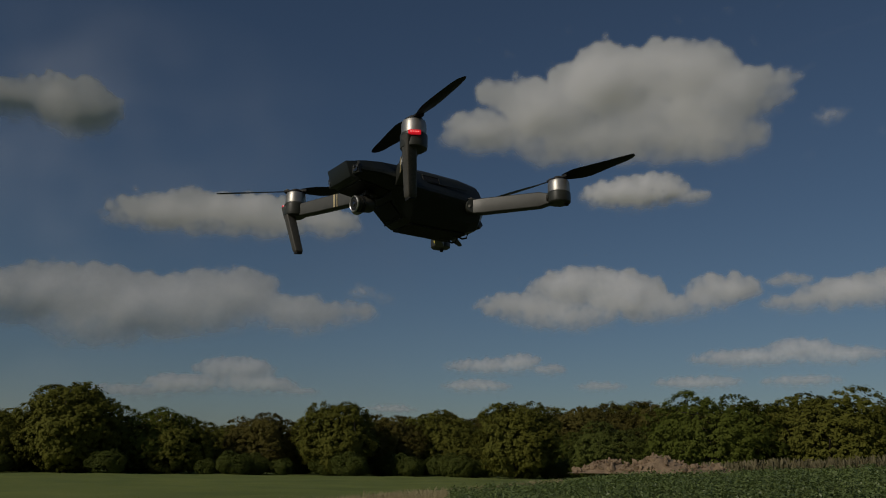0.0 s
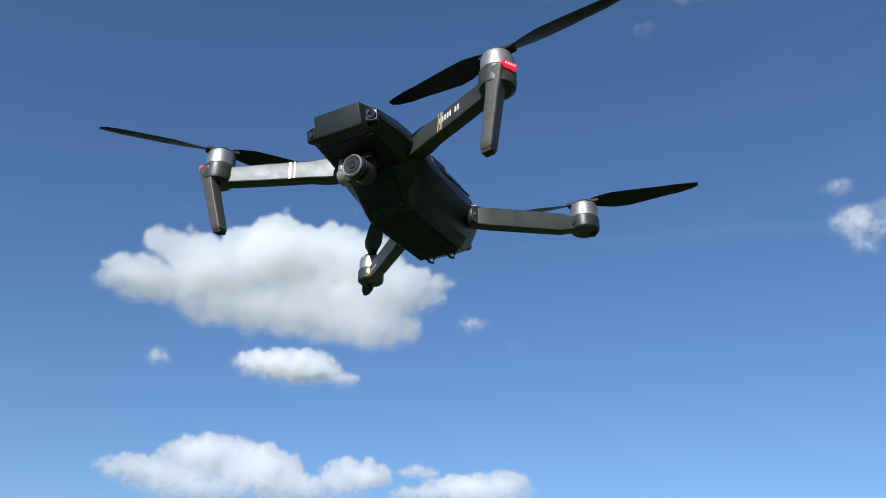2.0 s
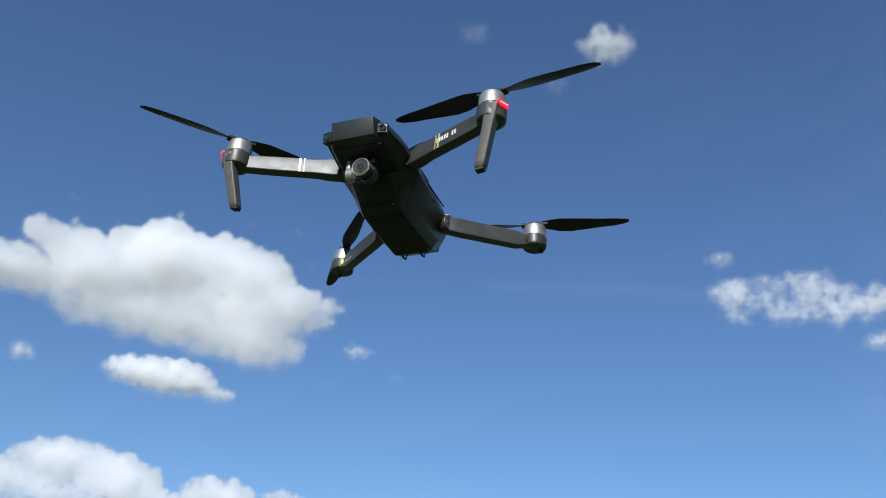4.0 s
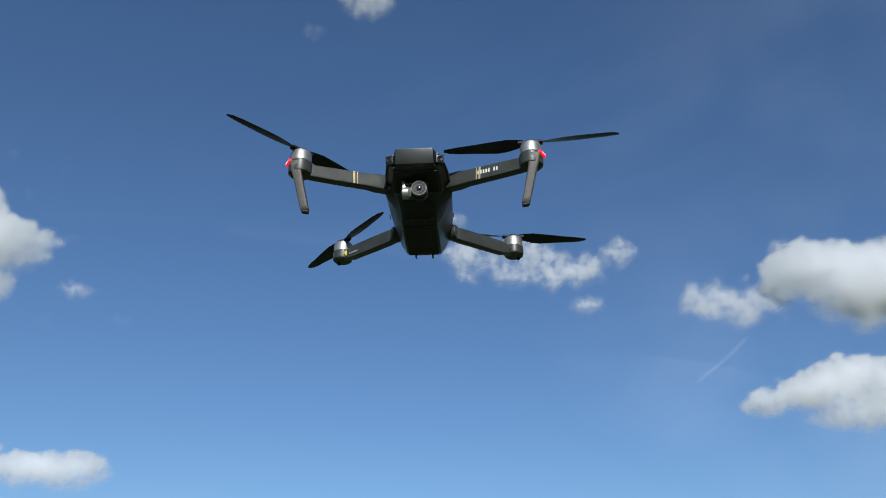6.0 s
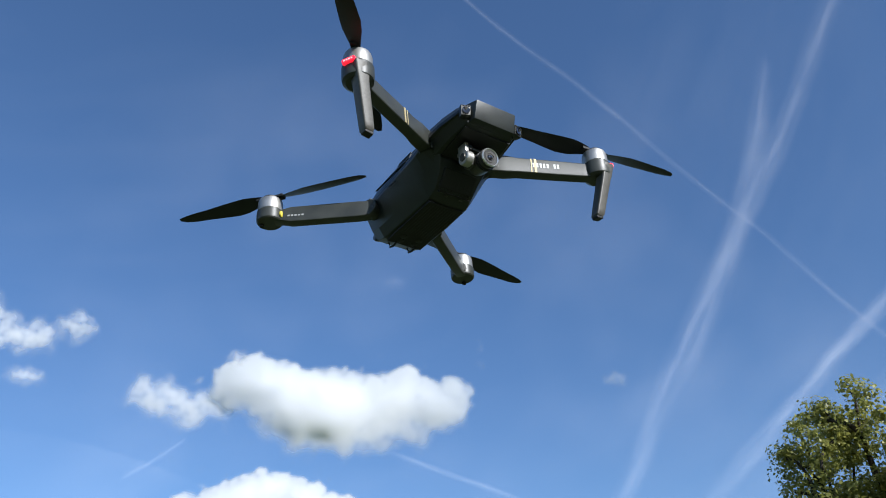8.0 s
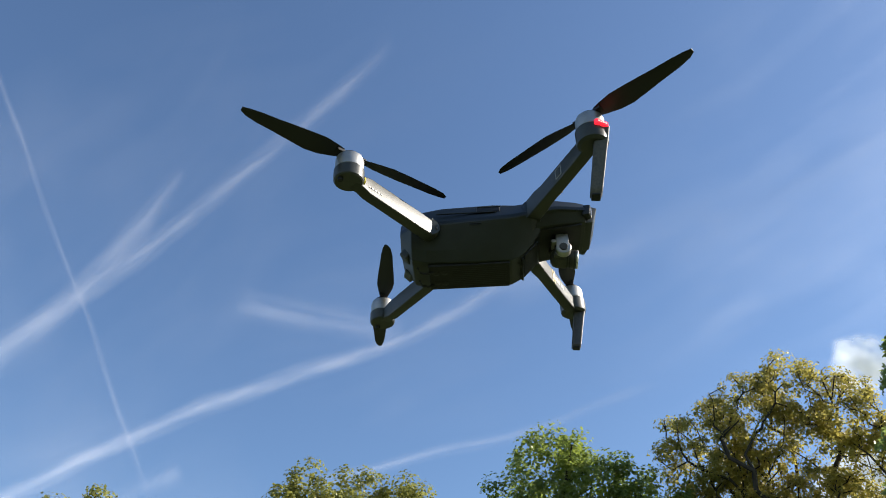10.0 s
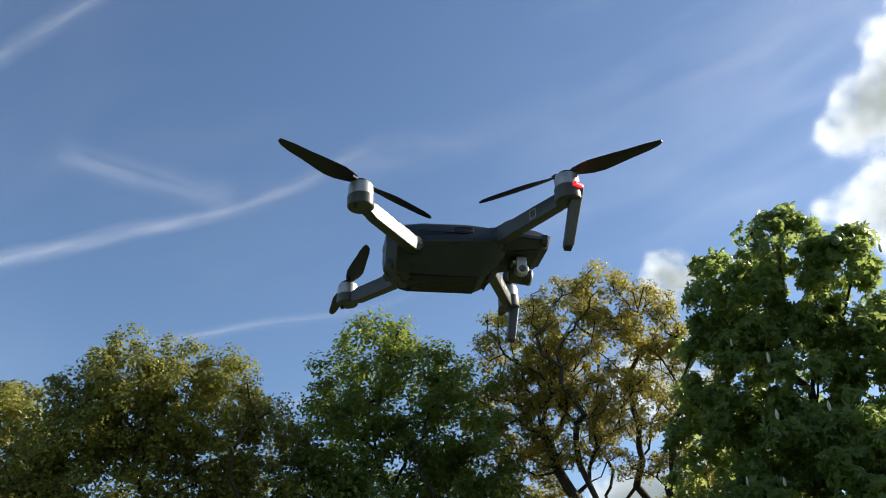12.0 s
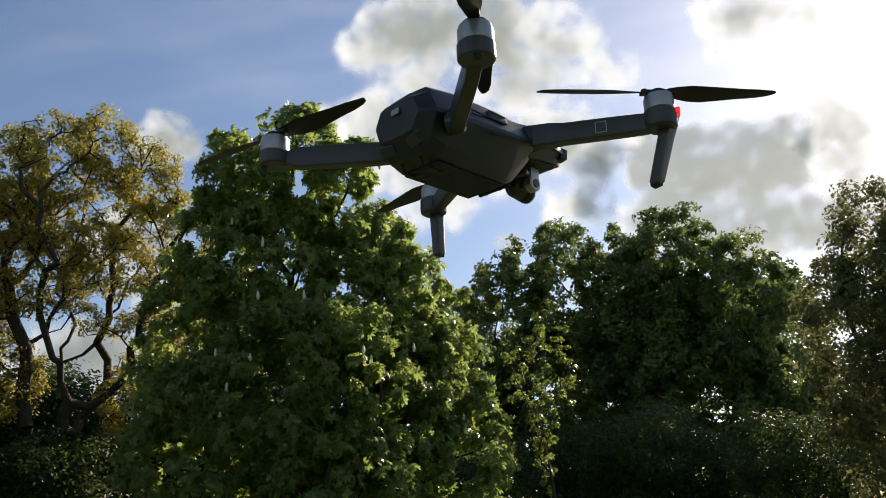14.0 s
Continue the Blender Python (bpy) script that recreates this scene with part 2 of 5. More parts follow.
def part(name, bm, mat, parent, label="", smooth=None):
    """Links a bmesh as one mesh object under a thing or under a part."""
    bmesh.ops.recalc_face_normals(bm, faces=bm.faces)
    me = bpy.data.meshes.new(name)
    bm.to_mesh(me)
    bm.free()
    me.materials.append(mat)
    if smooth:
        me.polygons.foreach_set("use_smooth", [True] * len(me.polygons))
        me.set_sharp_from_angle(angle=radians(smooth))
    ob = new(name, me)
    ob.parent = parent
    if label:
        ob["label"] = label
    return ob


def empty(name):
    ob = new(name)
    ob.empty_display_size = 0.1
    return ob


def loft(rings, cap=True):
    """Closed skin over rings of equal length."""
    bm = bmesh.new()
    vs = [[bm.verts.new(p) for p in ring] for ring in rings]
    n = len(rings[0])
    for a, b in zip(vs, vs[1:]):
        for i in range(n):
            bm.faces.new((a[i], a[(i + 1) % n], b[(i + 1) % n], b[i]))
    if cap:
        bm.faces.new(vs[0][::-1])
        bm.faces.new(vs[-1])
    return bm


def eased(bm, width, segments=2, angle=35):
    """Rounds the edges that are sharper than angle."""
    bm.normal_update()
    sharp = [e for e in bm.edges if len(e.link_faces) == 2 and e.calc_face_angle(0) > radians(angle)]
    bmesh.ops.bevel(bm, geom=sharp, offset=width, segments=segments, affect="EDGES", profile=0.6, clamp_overlap=True)
    return bm


def block(size, at=(0, 0, 0), turn=(0, 0, 0), ease=0.0):
    bm = bmesh.new()
    bmesh.ops.create_cube(bm, size=1.0)
    bmesh.ops.scale(bm, vec=size, verts=bm.verts)
    if ease:
        eased(bm, ease)
    bm.transform(pose(*at, *turn))
    return bm


def lathe(profile, at=(0, 0, 0), turn=(0, 0, 0), segs=28):
    """Turns a list of (radius, height) round z."""
    hollow = profile[0][0] > 0.0006
    rows = profile + profile[:1] if hollow else profile
    bm = loft([[(r * math.cos(i * math.tau / segs), r * math.sin(i * math.tau / segs), z) for i in range(segs)] for r, z in rows], not hollow)
    bmesh.ops.remove_doubles(bm, verts=bm.verts, dist=1e-7)
    bm.transform(pose(*at, *turn))
    return bm


def beam(points, bevel=0.0015, up=(0, 0, 1)):
    """A bar of changing section along a line: rows of (centre, half width, half height)."""
    rings = []
    for i, (p, hw, hh) in enumerate(points):
        a, b = Vector(points[max(i - 1, 0)][0]), Vector(points[min(i + 1, len(points) - 1)][0])
        way = (b - a).normalized()
        side = way.cross(Vector(up)).normalized()
        top = side.cross(way)
        c = min(hw, hh) * 0.14
        ring = [(hw, hh - c), (hw - c, hh), (c - hw, hh), (-hw, hh - c), (-hw, c - hh), (c - hw, -hh), (hw - c, -hh), (hw, c - hh)]
        rings.append([Vector(p) + side * x + top * z for x, z in ring])
    return loft(rings)


def merged(bms):
    out = bmesh.new()
    for bm in bms:
        me = bpy.data.meshes.new("piece")
        bm.to_mesh(me)
        bm.free()
        out.from_mesh(me)
        bpy.data.meshes.remove(me)
    return out


# ---------------------------------------------------------------- ground
def smooth_step(a, b, x):
    x = np.clip((x - a) / (b - a), 0, 1)
    return x * x * (3 - 2 * x)


def ground_height(x, y):
    """Flat meadow with a rough bank to the north and gentle swells."""
    az, r = np.degrees(np.arctan2(x, y)), np.hypot(x, y)
    bank = (0.2 + 0.75 * smooth_step(-24, -11, az) + 0.4 * smooth_step(-12, 4, az)) * smooth_step(-28.5, -21, az) * (1 - smooth_step(45, 70, az))
    bank = bank * smooth_step(20, 36, r) * (1 + 0.5 * smooth_step(44, 56, r)) * (1 - smooth_step(66, 110, r))
    lumps = 0.06 * np.sin(x * 0.9 + 1.3 * np.sin(y * 0.4)) + 0.05 * np.sin(y * 1.1 + np.sin(x * 0.7))
    return bank + lumps * smooth_step(6, 25, r) * (1 - smooth_step(150, 400, r))


def build_ground():
    radii = np.concatenate(([0.0], np.geomspace(2, 150, 90), np.geomspace(165, 4600, 24)))
    turns = 240
    verts, faces = [(0, 0, 0)], []
    for r in radii[1:]:
        a = np.arange(turns) * math.tau / turns
        x, y = r * np.sin(a), r * np.cos(a)
        verts += list(zip(x, y, ground_height(x, y)))
    for i in range(turns):
        faces.append((0, 1 + (i + 1) % turns, 1 + i))
    for k in range(len(radii) - 2):
        o, p = 1 + k * turns, 1 + (k + 1) * turns
        for i in range(turns):
            j = (i + 1) % turns
            faces.append((o + i, o + j, p + j, p + i))
    m, t = material("meadow")
    out = t.nodes.new("ShaderNodeOutputMaterial")
    b = node(t, "ShaderNodeBsdfPrincipled", Roughness=0.95)
    co = t.nodes.new("ShaderNodeTexCoord").outputs["Object"]
    wide, mid, fine = noise_of(t, 0.035, 4, 0.6, co), noise_of(t, 0.5, 5, 0.65, co), noise_of(t, 9.0, 3, 0.6, co)
    c1 = ramp(t, wide.outputs["Fac"], [(0.3, (0.042, 0.064, 0.015)), (0.7, (0.07, 0.09, 0.023))])
    c2 = ramp(t, mid.outputs["Fac"], [(0.35, (0.035, 0.055, 0.013)), (0.7, (0.08, 0.1, 0.026))])
    mx = t.nodes.new("ShaderNodeMix")
    mx.data_type = "RGBA"
    mx.inputs["Factor"].default_value = 0.5
    t.links.new(c1.outputs["Color"], mx.inputs[6])
    t.links.new(c2.outputs["Color"], mx.inputs[7])
    # hay meadow farther out; unseen turf round the flying spot darkened against bounced light
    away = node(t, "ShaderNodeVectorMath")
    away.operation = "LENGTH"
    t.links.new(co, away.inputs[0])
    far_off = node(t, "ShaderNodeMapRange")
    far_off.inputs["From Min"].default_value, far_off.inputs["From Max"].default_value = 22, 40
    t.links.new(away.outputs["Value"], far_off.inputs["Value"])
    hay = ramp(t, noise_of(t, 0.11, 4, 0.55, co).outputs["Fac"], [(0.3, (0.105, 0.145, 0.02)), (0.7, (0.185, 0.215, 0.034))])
    near_to_far = t.nodes.new("ShaderNodeMix")
    near_to_far.data_type = "RGBA"
    t.links.new(far_off.outputs[0], near_to_far.inputs["Factor"])
    t.links.new(mx.outputs[2], near_to_far.inputs[6])
    t.links.new(hay.outputs["Color"], near_to_far.inputs[7])
    t.links.new(near_to_far.outputs[2], b.inputs["Base Color"])
    bp = node(t, "ShaderNodeBump", Strength=0.8, Distance=0.08)
    t.links.new(fine.outputs["Fac"], bp.inputs["Height"])
    t.links.new(bp.outputs[0], b.inputs["Normal"])
    t.links.new(b.outputs[0], out.inputs["Surface"])
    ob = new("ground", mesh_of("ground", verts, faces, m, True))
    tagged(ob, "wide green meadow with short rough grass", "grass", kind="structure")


build_ground()


# ---------------------------------------------------------------- sky: clouds and vapour trails
def way_to(az, el):
    a, e = np.radians(az), np.radians(el)
    return np.stack((np.sin(a) * np.cos(e), np.cos(a) * np.cos(e), np.sin(e)), -1)


LATTICE = np.random.default_rng(11).random((256, 256)) * math.tau


def swirl(x, y):
    """Smooth noise in about -0.7 to 0.7 over the plane."""
    i, j = np.floor(x).astype(int), np.floor(y).astype(int)
    u, v = x - i, y - j

    def corner(di, dj):
        g = LATTICE[(i + di) % 256, (j + dj) % 256]
        return np.cos(g) * (u - di) + np.sin(g) * (v - dj)

    s, t = u * u * u * (u * (u * 6 - 15) + 10), v * v * v * (v * (v * 6 - 15) + 10)
    low = corner(0, 0) * (1 - s) + corner(1, 0) * s
    return low * (1 - t) + (corner(0, 1) * (1 - s) + corner(1, 1) * s) * t


def fractal(x, y, octaves, seed, puffy=False):
    """Summed noise, about -1 to 1; the puffy kind has round heads with creases between them."""
    total, s, f = 0.0, 1.0, 1.0
    for k in range(octaves):
        n = swirl(x * f + seed * 17.3 + k * 5.1, y * f + seed * 9.7 + k * 3.7)
        total = total + s * ((0.5 - 2.4 * np.abs(n)) if puffy else 1.5 * n)
        s, f = s * 0.54, f * 2.07
    return total


CLOUDS = [0]
CLOUD_LABEL = {
    "cumulus": "white fair-weather cumulus cloud with a grey flat base",
    "broken": "small broken white cloud with ragged thin edges",
    "veil": "thin milky veil of high cirrus and painted haze",
    "wisp": "faint thin wisp of white cloud",
    "backlit": "large bright cloud lit from behind by the sun",
}


def sky_shell(name, az, el, dens, relief, keep, far, mat, label, category, depth=None):
    """A billowing skin in the sky: a grid of directions, each at its own distance, with a density at every point."""
    rows, cols = az.shape
    p = way_to(az, el) * (far - relief)[..., None]
    index = -np.ones(rows * cols, int)
    k = keep.ravel()
    cell = keep[:-1, :-1] | keep[1:, :-1] | keep[:-1, 1:] | keep[1:, 1:]
    i, j = np.nonzero(cell)
    quads = np.stack((i * cols + j, i * cols + j + 1, (i + 1) * cols + j + 1, (i + 1) * cols + j), 1)
    used = np.unique(quads)
    index[used] = np.arange(len(used))
    me = mesh_of(name, p.reshape(-1, 3)[used].tolist(), index[quads].tolist(), mat, True)
    at = me.attributes.new("puff", "FLOAT", "POINT")
    at.data.foreach_set("value", dens.ravel()[used].astype(np.float32))
    if depth is not None:
        at = me.attributes.new("depth", "FLOAT", "POINT")
        at.data.foreach_set("value", depth.ravel()[used].astype(np.float32))
    return tagged(new(name, me), label, category, "clouds in the sky" if category == "cloud" else "vapour trails", "")


def softened(field, times):
    """A field blurred by its neighbours."""
    for _ in range(times):
        p = np.pad(field, 1, mode="edge")
        field = (p[:-2, 1:-1] + p[2:, 1:-1] + p[1:-1, :-2] + p[1:-1, 2:] + 2 * field) / 6
    return field


SHAPE = {  # size of the heads, wander of the outline, thickness that hides the sky above and below, relief, cover
    "cumulus": (1.0, 0.22, 0.26, 0.6, 0.66, 1.0),
    "broken": (0.8, 0.5, 0.55, 0.7, 0.25, 0.9),
    "wisp": (0.7, 0.5, 0.6, 0.7, 0.1, 0.18),
    "backlit": (1.0, 0.5, 0.62, 0.75, 0.5, 1.0),
}


def heads_of(rng, lobes, ca, scale, broken):
    """Round cauliflower heads, in three sizes, that fill the lobes of a cloud: rows of x, y, radius, lift."""
    out = []
    for a, e, w, h in lobes:
        wx = w * ca
        slim = min(h, wx)
        along = max(wx / slim, 1.0)
        for count, low, high, reach, lift in ((int(5 * along), 0.42, 0.66, 0.62, 0.0), (int(16 * along), 0.2, 0.36, 0.86, 0.16), (0 if broken else int(34 * along), 0.08, 0.18, 0.98, 0.22)):
            for _ in range(count):
                t = rng.random() * math.tau
                q = reach * rng.random() ** (0.55 if count < 10 * along else 0.36)
                u, v = q * math.cos(t), q * math.sin(t)
                if v < 0:
                    v *= 0.75 if low > 0.3 else 0.55
                r = slim * (low + (high - low) * rng.random()) * scale
                inner = 1 - min(u * u + v * v, 1.0)
                out.append((a * ca + u * wx, e + v * h, r, slim * (lift + 0.55 * inner) * (0.35 + 0.65 * rng.random())))
        for _ in range(int((5 if broken else 4) * along)):   # torn-off scraps round the edge
            t = rng.random() * math.tau
            q = 0.98 + 0.22 * rng.random()
            out.append((a * ca + q * wx * math.cos(t), e + q * h * math.sin(t) * 0.95, slim * (0.06 + 0.09 * rng.random()), 0.0))
    return out


def cloud(kind, lobes, heavy=1.0, swell=1.0):
    """A cloud of lobes (azimuth, elevation, half width, half height, in degrees); a heavy one lets less light through,
    and one of small swell has a flat face."""
    CLOUDS[0] += 1
    seed = CLOUDS[0]
    rng = np.random.default_rng(900 + seed)
    L = np.array(lobes, float)
    scale, wander, veil_top, veil_base, thick, cover = SHAPE[kind]
    a0, a1 = (L[:, 0] - L[:, 2] * 1.35 - 0.4).min(), (L[:, 0] + L[:, 2] * 1.35 + 0.4).max()
    e0, e1 = (L[:, 1] - L[:, 3] * 1.45 - 0.3).min(), (L[:, 1] + L[:, 3] * 1.4 + 0.3).max()
    size = min(max(L[:, 3].mean(), 0.5), 2.0)
    step = 0.065 + 0.025 * size
    az, el = np.meshgrid(np.arange(a0, a1, step), np.arange(e0, e1, step))
    ca = math.cos(radians(L[:, 1].mean()))
    x, y = az * ca, el

    def octaves(base):
        """As many octaves as the grid can carry."""
        return max(1, int(math.log(0.3 / step * size / base) / math.log(2.07)) + 1)

    # the heads are torn by the wind before they are heaped up
    n1, n2 = (fractal(x / size * 0.9, y / size * 0.9, octaves(0.9), seed + k) for k in (0.31, 0.77))
    wx, wy = x + wander * size * n1, y + wander * 0.8 * size * n2
    body = np.zeros(az.shape)
    low, weight = np.zeros(az.shape), np.full(az.shape, 1e-6)
    for px, py, pr, lift in heads_of(rng, lobes, ca, scale, kind in ("broken", "wisp")):
        i0, i1 = np.searchsorted(el[:, 0], (py - pr * 1.9 - 0.6, py + pr * 1.9 + 0.6))
        j0, j1 = np.searchsorted(x[0], (px - pr * 1.9 - 0.6, px + pr * 1.9 + 0.6))
        w = np.s_[i0:i1, j0:j1]
        q = np.clip(1 - ((wx[w] - px) ** 2 + (wy[w] - py) ** 2) / (pr * pr), 0, 1)
        body[w] = np.maximum(body[w], pr * q + lift * np.minimum(1, 2.2 * q))
    for a, e, w, h in lobes:
        q = 1 - ((wx - a * ca) / (w * ca)) ** 2 - ((wy - e) / h) ** 2
        body = np.maximum(body, min(h, w * ca) * (1.0 if thick > 0.5 else 0.5) * np.clip(q, 0, 1))
        k = np.exp(-1.2 * (((x - a * ca) / (w * ca)) ** 2 + ((y - e) / h) ** 2))
        low, weight = low + k * np.clip((e - y) / h, -1, 1), weight + k
    low = smooth_step(-0.25, 0.8, low / weight)
    fray = fractal(x / size * 1.3, y / size * 1.3, octaves(1.3), seed + 0.59)
    soft = softened(body, 3 if thick > 0.5 else 16)
    soft = soft + (softened(body, 24) - soft) * low * 0.8              # the base is smoother than the crown
    mist = np.maximum(soft * (1 + (0.45 if thick > 0.5 else 0.6) * fray) + 0.04 * size * fray - 0.02 * size, 0)
    cut = (veil_top + (veil_base - veil_top) * low) * (0.55 + 0.45 * size)
    puff = (1 - np.exp(-(mist / cut) ** 1.35)) * cover
    if kind == "cumulus":   # haze thins the far low clouds
        puff = puff * (0.72 + 0.28 * float(smooth_step(5, 15, L[:, 1].mean()))) * (1 - 0.25 * low * smooth_step(14, 5, el))
    far = min(max(520 / math.sin(radians(max(L[:, 1].mean(), 3))), 1100), 4600) + 6 * (CLOUDS[0] % 20)
    calm = softened(body, int(60 * size * size))
    heap = calm * 0.85 + softened(body, 16) * 0.14
    heap = heap + (softened(calm, int(160 * size * size)) - heap) * low * 0.55
    relief = thick * swell * (0.65 + 0.35 * float(smooth_step(8, 18, L[:, 1].mean()))) * np.radians(heap) * far
    thin_spots = fractal(x / size * 0.55, y / size * 0.55, octaves(0.55), seed + 0.9)
    depth = smooth_step(0.25, 1.25, heavy * heap / size * (1 + 0.4 * thin_spots))
    sky_shell("cloud", az, el, puff, relief, puff > 0.004, far, MAT[kind], CLOUD_LABEL[kind], "cloud", depth)


def veil(az0, el0, wide, high, turn, strength, combed=0.6):
    """Combed high cirrus and painted haze round (az0, el0): streaks that run at the angle turn, in degrees."""
    CLOUDS[0] += 1
    az, el = np.meshgrid(np.arange(az0 - wide, az0 + wide, 0.35), np.arange(el0 - high, el0 + high, 0.35))
    x, y = (az - az0) * math.cos(radians(el0)), el - el0
    c, s = math.cos(radians(turn)), math.sin(radians(turn))
    u, v = x * c + y * s, y * c - x * s
    v = v + 1.2 * swirl(u * 0.12 + CLOUDS[0], v * 0.12)
    comb = fractal(u * 0.045, v * 0.42, 5, CLOUDS[0] + 0.2)
    patch = fractal(u * 0.08, v * 0.10, 3, CLOUDS[0] + 0.6)
    away = 1 - ((az - az0) / wide) ** 2 - ((el - el0) / high) ** 2
    puff = strength * smooth_step(-0.5, 1.1, combed * comb + (1.5 - combed) * 0.6 * patch + 0.3 * (0.6 - combed)) * smooth_step(0.0, 0.7, away)
    far = 3400 + 7 * (CLOUDS[0] % 20)
    sky_shell("cloud", az, el, puff, -far * np.radians(az - az0) * 0.5, puff > 0.002, far, MAT["veil"], CLOUD_LABEL["veil"], "cloud")


def contrail(points, width, strength):
    """A vapour trail along (azimuth, elevation) points, width in degrees."""
    CLOUDS[0] += 1
    P = np.array(points, float)
    s = np.concatenate(([0], np.cumsum(np.hypot(*np.diff(P, axis=0).T))))
    n = max(int(s[-1] / 0.25), 8)
    u = np.linspace(0, s[-1], n)
    a, e = np.interp(u, s, P[:, 0]), np.interp(u, s, P[:, 1])
    for _ in range(12):
        a[1:-1], e[1:-1] = (a[:-2] + 2 * a[1:-1] + a[2:]) / 4, (e[:-2] + 2 * e[1:-1] + e[2:]) / 4
    da, de = np.gradient(a), np.gradient(e)
    l = np.hypot(da, de)
    na, ne = -de / l, da / l
    v = np.linspace(-1, 1, 21)
    seed = CLOUDS[0]
    wob = fractal(u * 0.16, u * 0, 4, seed + 0.3)
    az = a[:, None] + (na * width * (1 + 0.2 * wob))[:, None] * v + (na * wob * width * 0.12)[:, None]
    el = e[:, None] + (ne * width * (1 + 0.2 * wob))[:, None] * v + (ne * wob * width * 0.12)[:, None]
    ends = np.minimum(1, np.minimum(u, s[-1] - u) / (0.1 * s[-1]))
    uu, vv = np.meshgrid(u, v, indexing="ij")
    comb = fractal(uu * 0.22, vv * 1.6 + uu * 0.05, 5, seed + 0.7)
    dens = np.clip(1 - np.abs(vv), 0, 1) ** 1.4 * np.clip(0.85 + 0.6 * comb, 0.15, 1.35) * (ends ** 0.8)[:, None]
    puff = strength * np.clip(dens, 0, 1)
    far = 3300 + 5 * (CLOUDS[0] % 40)
    slant = -far * np.clip(np.radians(az - az.mean()) * 0.9, -0.4, 0.4)  # tilted to face the sun, so that the whole trail is lit
    sky_shell("contrail", az, el, puff, slant, puff >= 0, far, MAT["trail"],
              "long white vapour trail spreading across blue sky" if strength > 0.1 else "faint old vapour trail fading in blue sky", "contrail")


cloud('cumulus', [(-22.5, 24.9, 1.48, 1.23), (-23.6, 22.3, 3.12, 1.62), (-18.3, 23.7, 4.62, 2.38), (-14.6, 25.2, 4.04, 2.69), (-9.7, 25.5, 4.69, 2.23), (-5.9, 23.8, 3.78, 1.85), (-13.8, 21.6, 9.1, 1.85), (-9.4, 22.9, 6.26, 1.85), (-7.5, 21.1, 3.92, 1.46), (-3.2, 24.3, 1.9, 0.69)])
cloud('cumulus', [(-13.0, 18.0, 4.04, 1.15), (-9.2, 17.5, 1.41, 0.5), (-11.8, 18.7, 2.03, 0.69)])
cloud('broken', [(-21.6, 17.7, 0.89, 0.58)])
cloud('broken', [(-0.1, 21.7, 1.24, 0.5)])
cloud('wisp', [(3.1, 20.2, 0.9, 0.27)])
cloud('cumulus', [(-44.5, 15.9, 4.8, 1.38), (-39.8, 16.1, 5.2, 1.54), (-34.4, 16.0, 2.4, 1.08), (-46.9, 15.2, 2.59, 0.69), (-43.6, 16.9, 2.01, 0.77)], 1.0, 0.5)
cloud('cumulus', [(-52.1, 21.8, 3.52, 1.73), (-53.2, 22.2, 2.08, 1.15), (-51.4, 20.6, 2.05, 0.96), (-55.4, 21.5, 2.48, 1.35)], 1.0, 0.3)
cloud('cumulus', [(-50.1, 10.1, 5.08, 2.0), (-45.4, 9.6, 6.24, 2.23), (-41.3, 10.8, 4.7, 1.73), (-36.5, 9.7, 4.29, 1.38), (-32.3, 10.1, 1.56, 0.77), (-48.8, 8.2, 4.27, 1.46), (-53.7, 9.6, 4.29, 1.92)])
cloud('broken', [(-31.9, 11.4, 1.1, 0.5), (-30.4, 11.0, 0.71, 0.38)])
cloud('cumulus', [(-16.9, 11.9, 3.54, 1.38), (-20.4, 10.6, 3.91, 1.0), (-13.8, 11.2, 2.74, 1.62), (-18.0, 9.8, 4.29, 0.96), (-12.0, 10.3, 3.91, 1.0), (-7.5, 11.4, 2.55, 1.08), (-8.6, 10.7, 2.35, 0.77), (-3.6, 11.7, 1.57, 0.42), (0.4, 10.7, 4.11, 1.08), (2.4, 11.3, 1.96, 0.77), (-3.0, 10.3, 2.54, 0.65)])
cloud('cumulus', [(-40.0, 6.0, 2.9, 0.77), (-43.0, 4.9, 2.9, 0.73), (-38.8, 5.0, 3.28, 0.69), (-46.2, 4.3, 3.28, 0.5), (-35.9, 4.6, 1.74, 0.35)])
cloud('cumulus', [(-22.9, 6.5, 3.68, 0.58), (-21.0, 6.9, 1.47, 0.58), (-19.1, 6.3, 1.35, 0.46), (-24.0, 5.2, 2.7, 0.5), (-15.7, 5.2, 1.85, 0.38)])
cloud('cumulus', [(-3.2, 7.4, 2.33, 0.69), (-6.3, 6.9, 4.07, 0.65), (-1.2, 6.9, 3.29, 0.65), (-9.5, 5.4, 3.09, 0.5), (3.1, 7.2, 1.16, 0.42), (-3.3, 5.4, 2.7, 0.42)])
cloud('cumulus', [(-29.6, 3.6, 1.93, 0.35)])
cloud('broken', [(26.9, 26.5, 1.81, 1.08), (29.2, 27.1, 1.47, 0.5), (31.6, 26.9, 2.24, 0.77), (30.7, 25.1, 2.21, 0.92), (33.4, 25.0, 1.19, 1.15), (35.6, 25.2, 1.79, 1.15), (38.5, 26.2, 1.11, 1.08), (27.1, 25.0, 1.1, 0.62), (32.6, 26.1, 2.6, 0.8), (28.9, 25.9, 1.5, 0.7)])
cloud('broken', [(35.9, 22.8, 1.5, 0.5)])
cloud('broken', [(18.5, 43.1, 2.53, 1.23)])
cloud('broken', [(26.3, 28.8, 1.14, 0.54)])
cloud('wisp', [(6.2, 43.7, 1.6, 0.77)])
cloud('wisp', [(13.8, 40.7, 1.22, 0.54)])
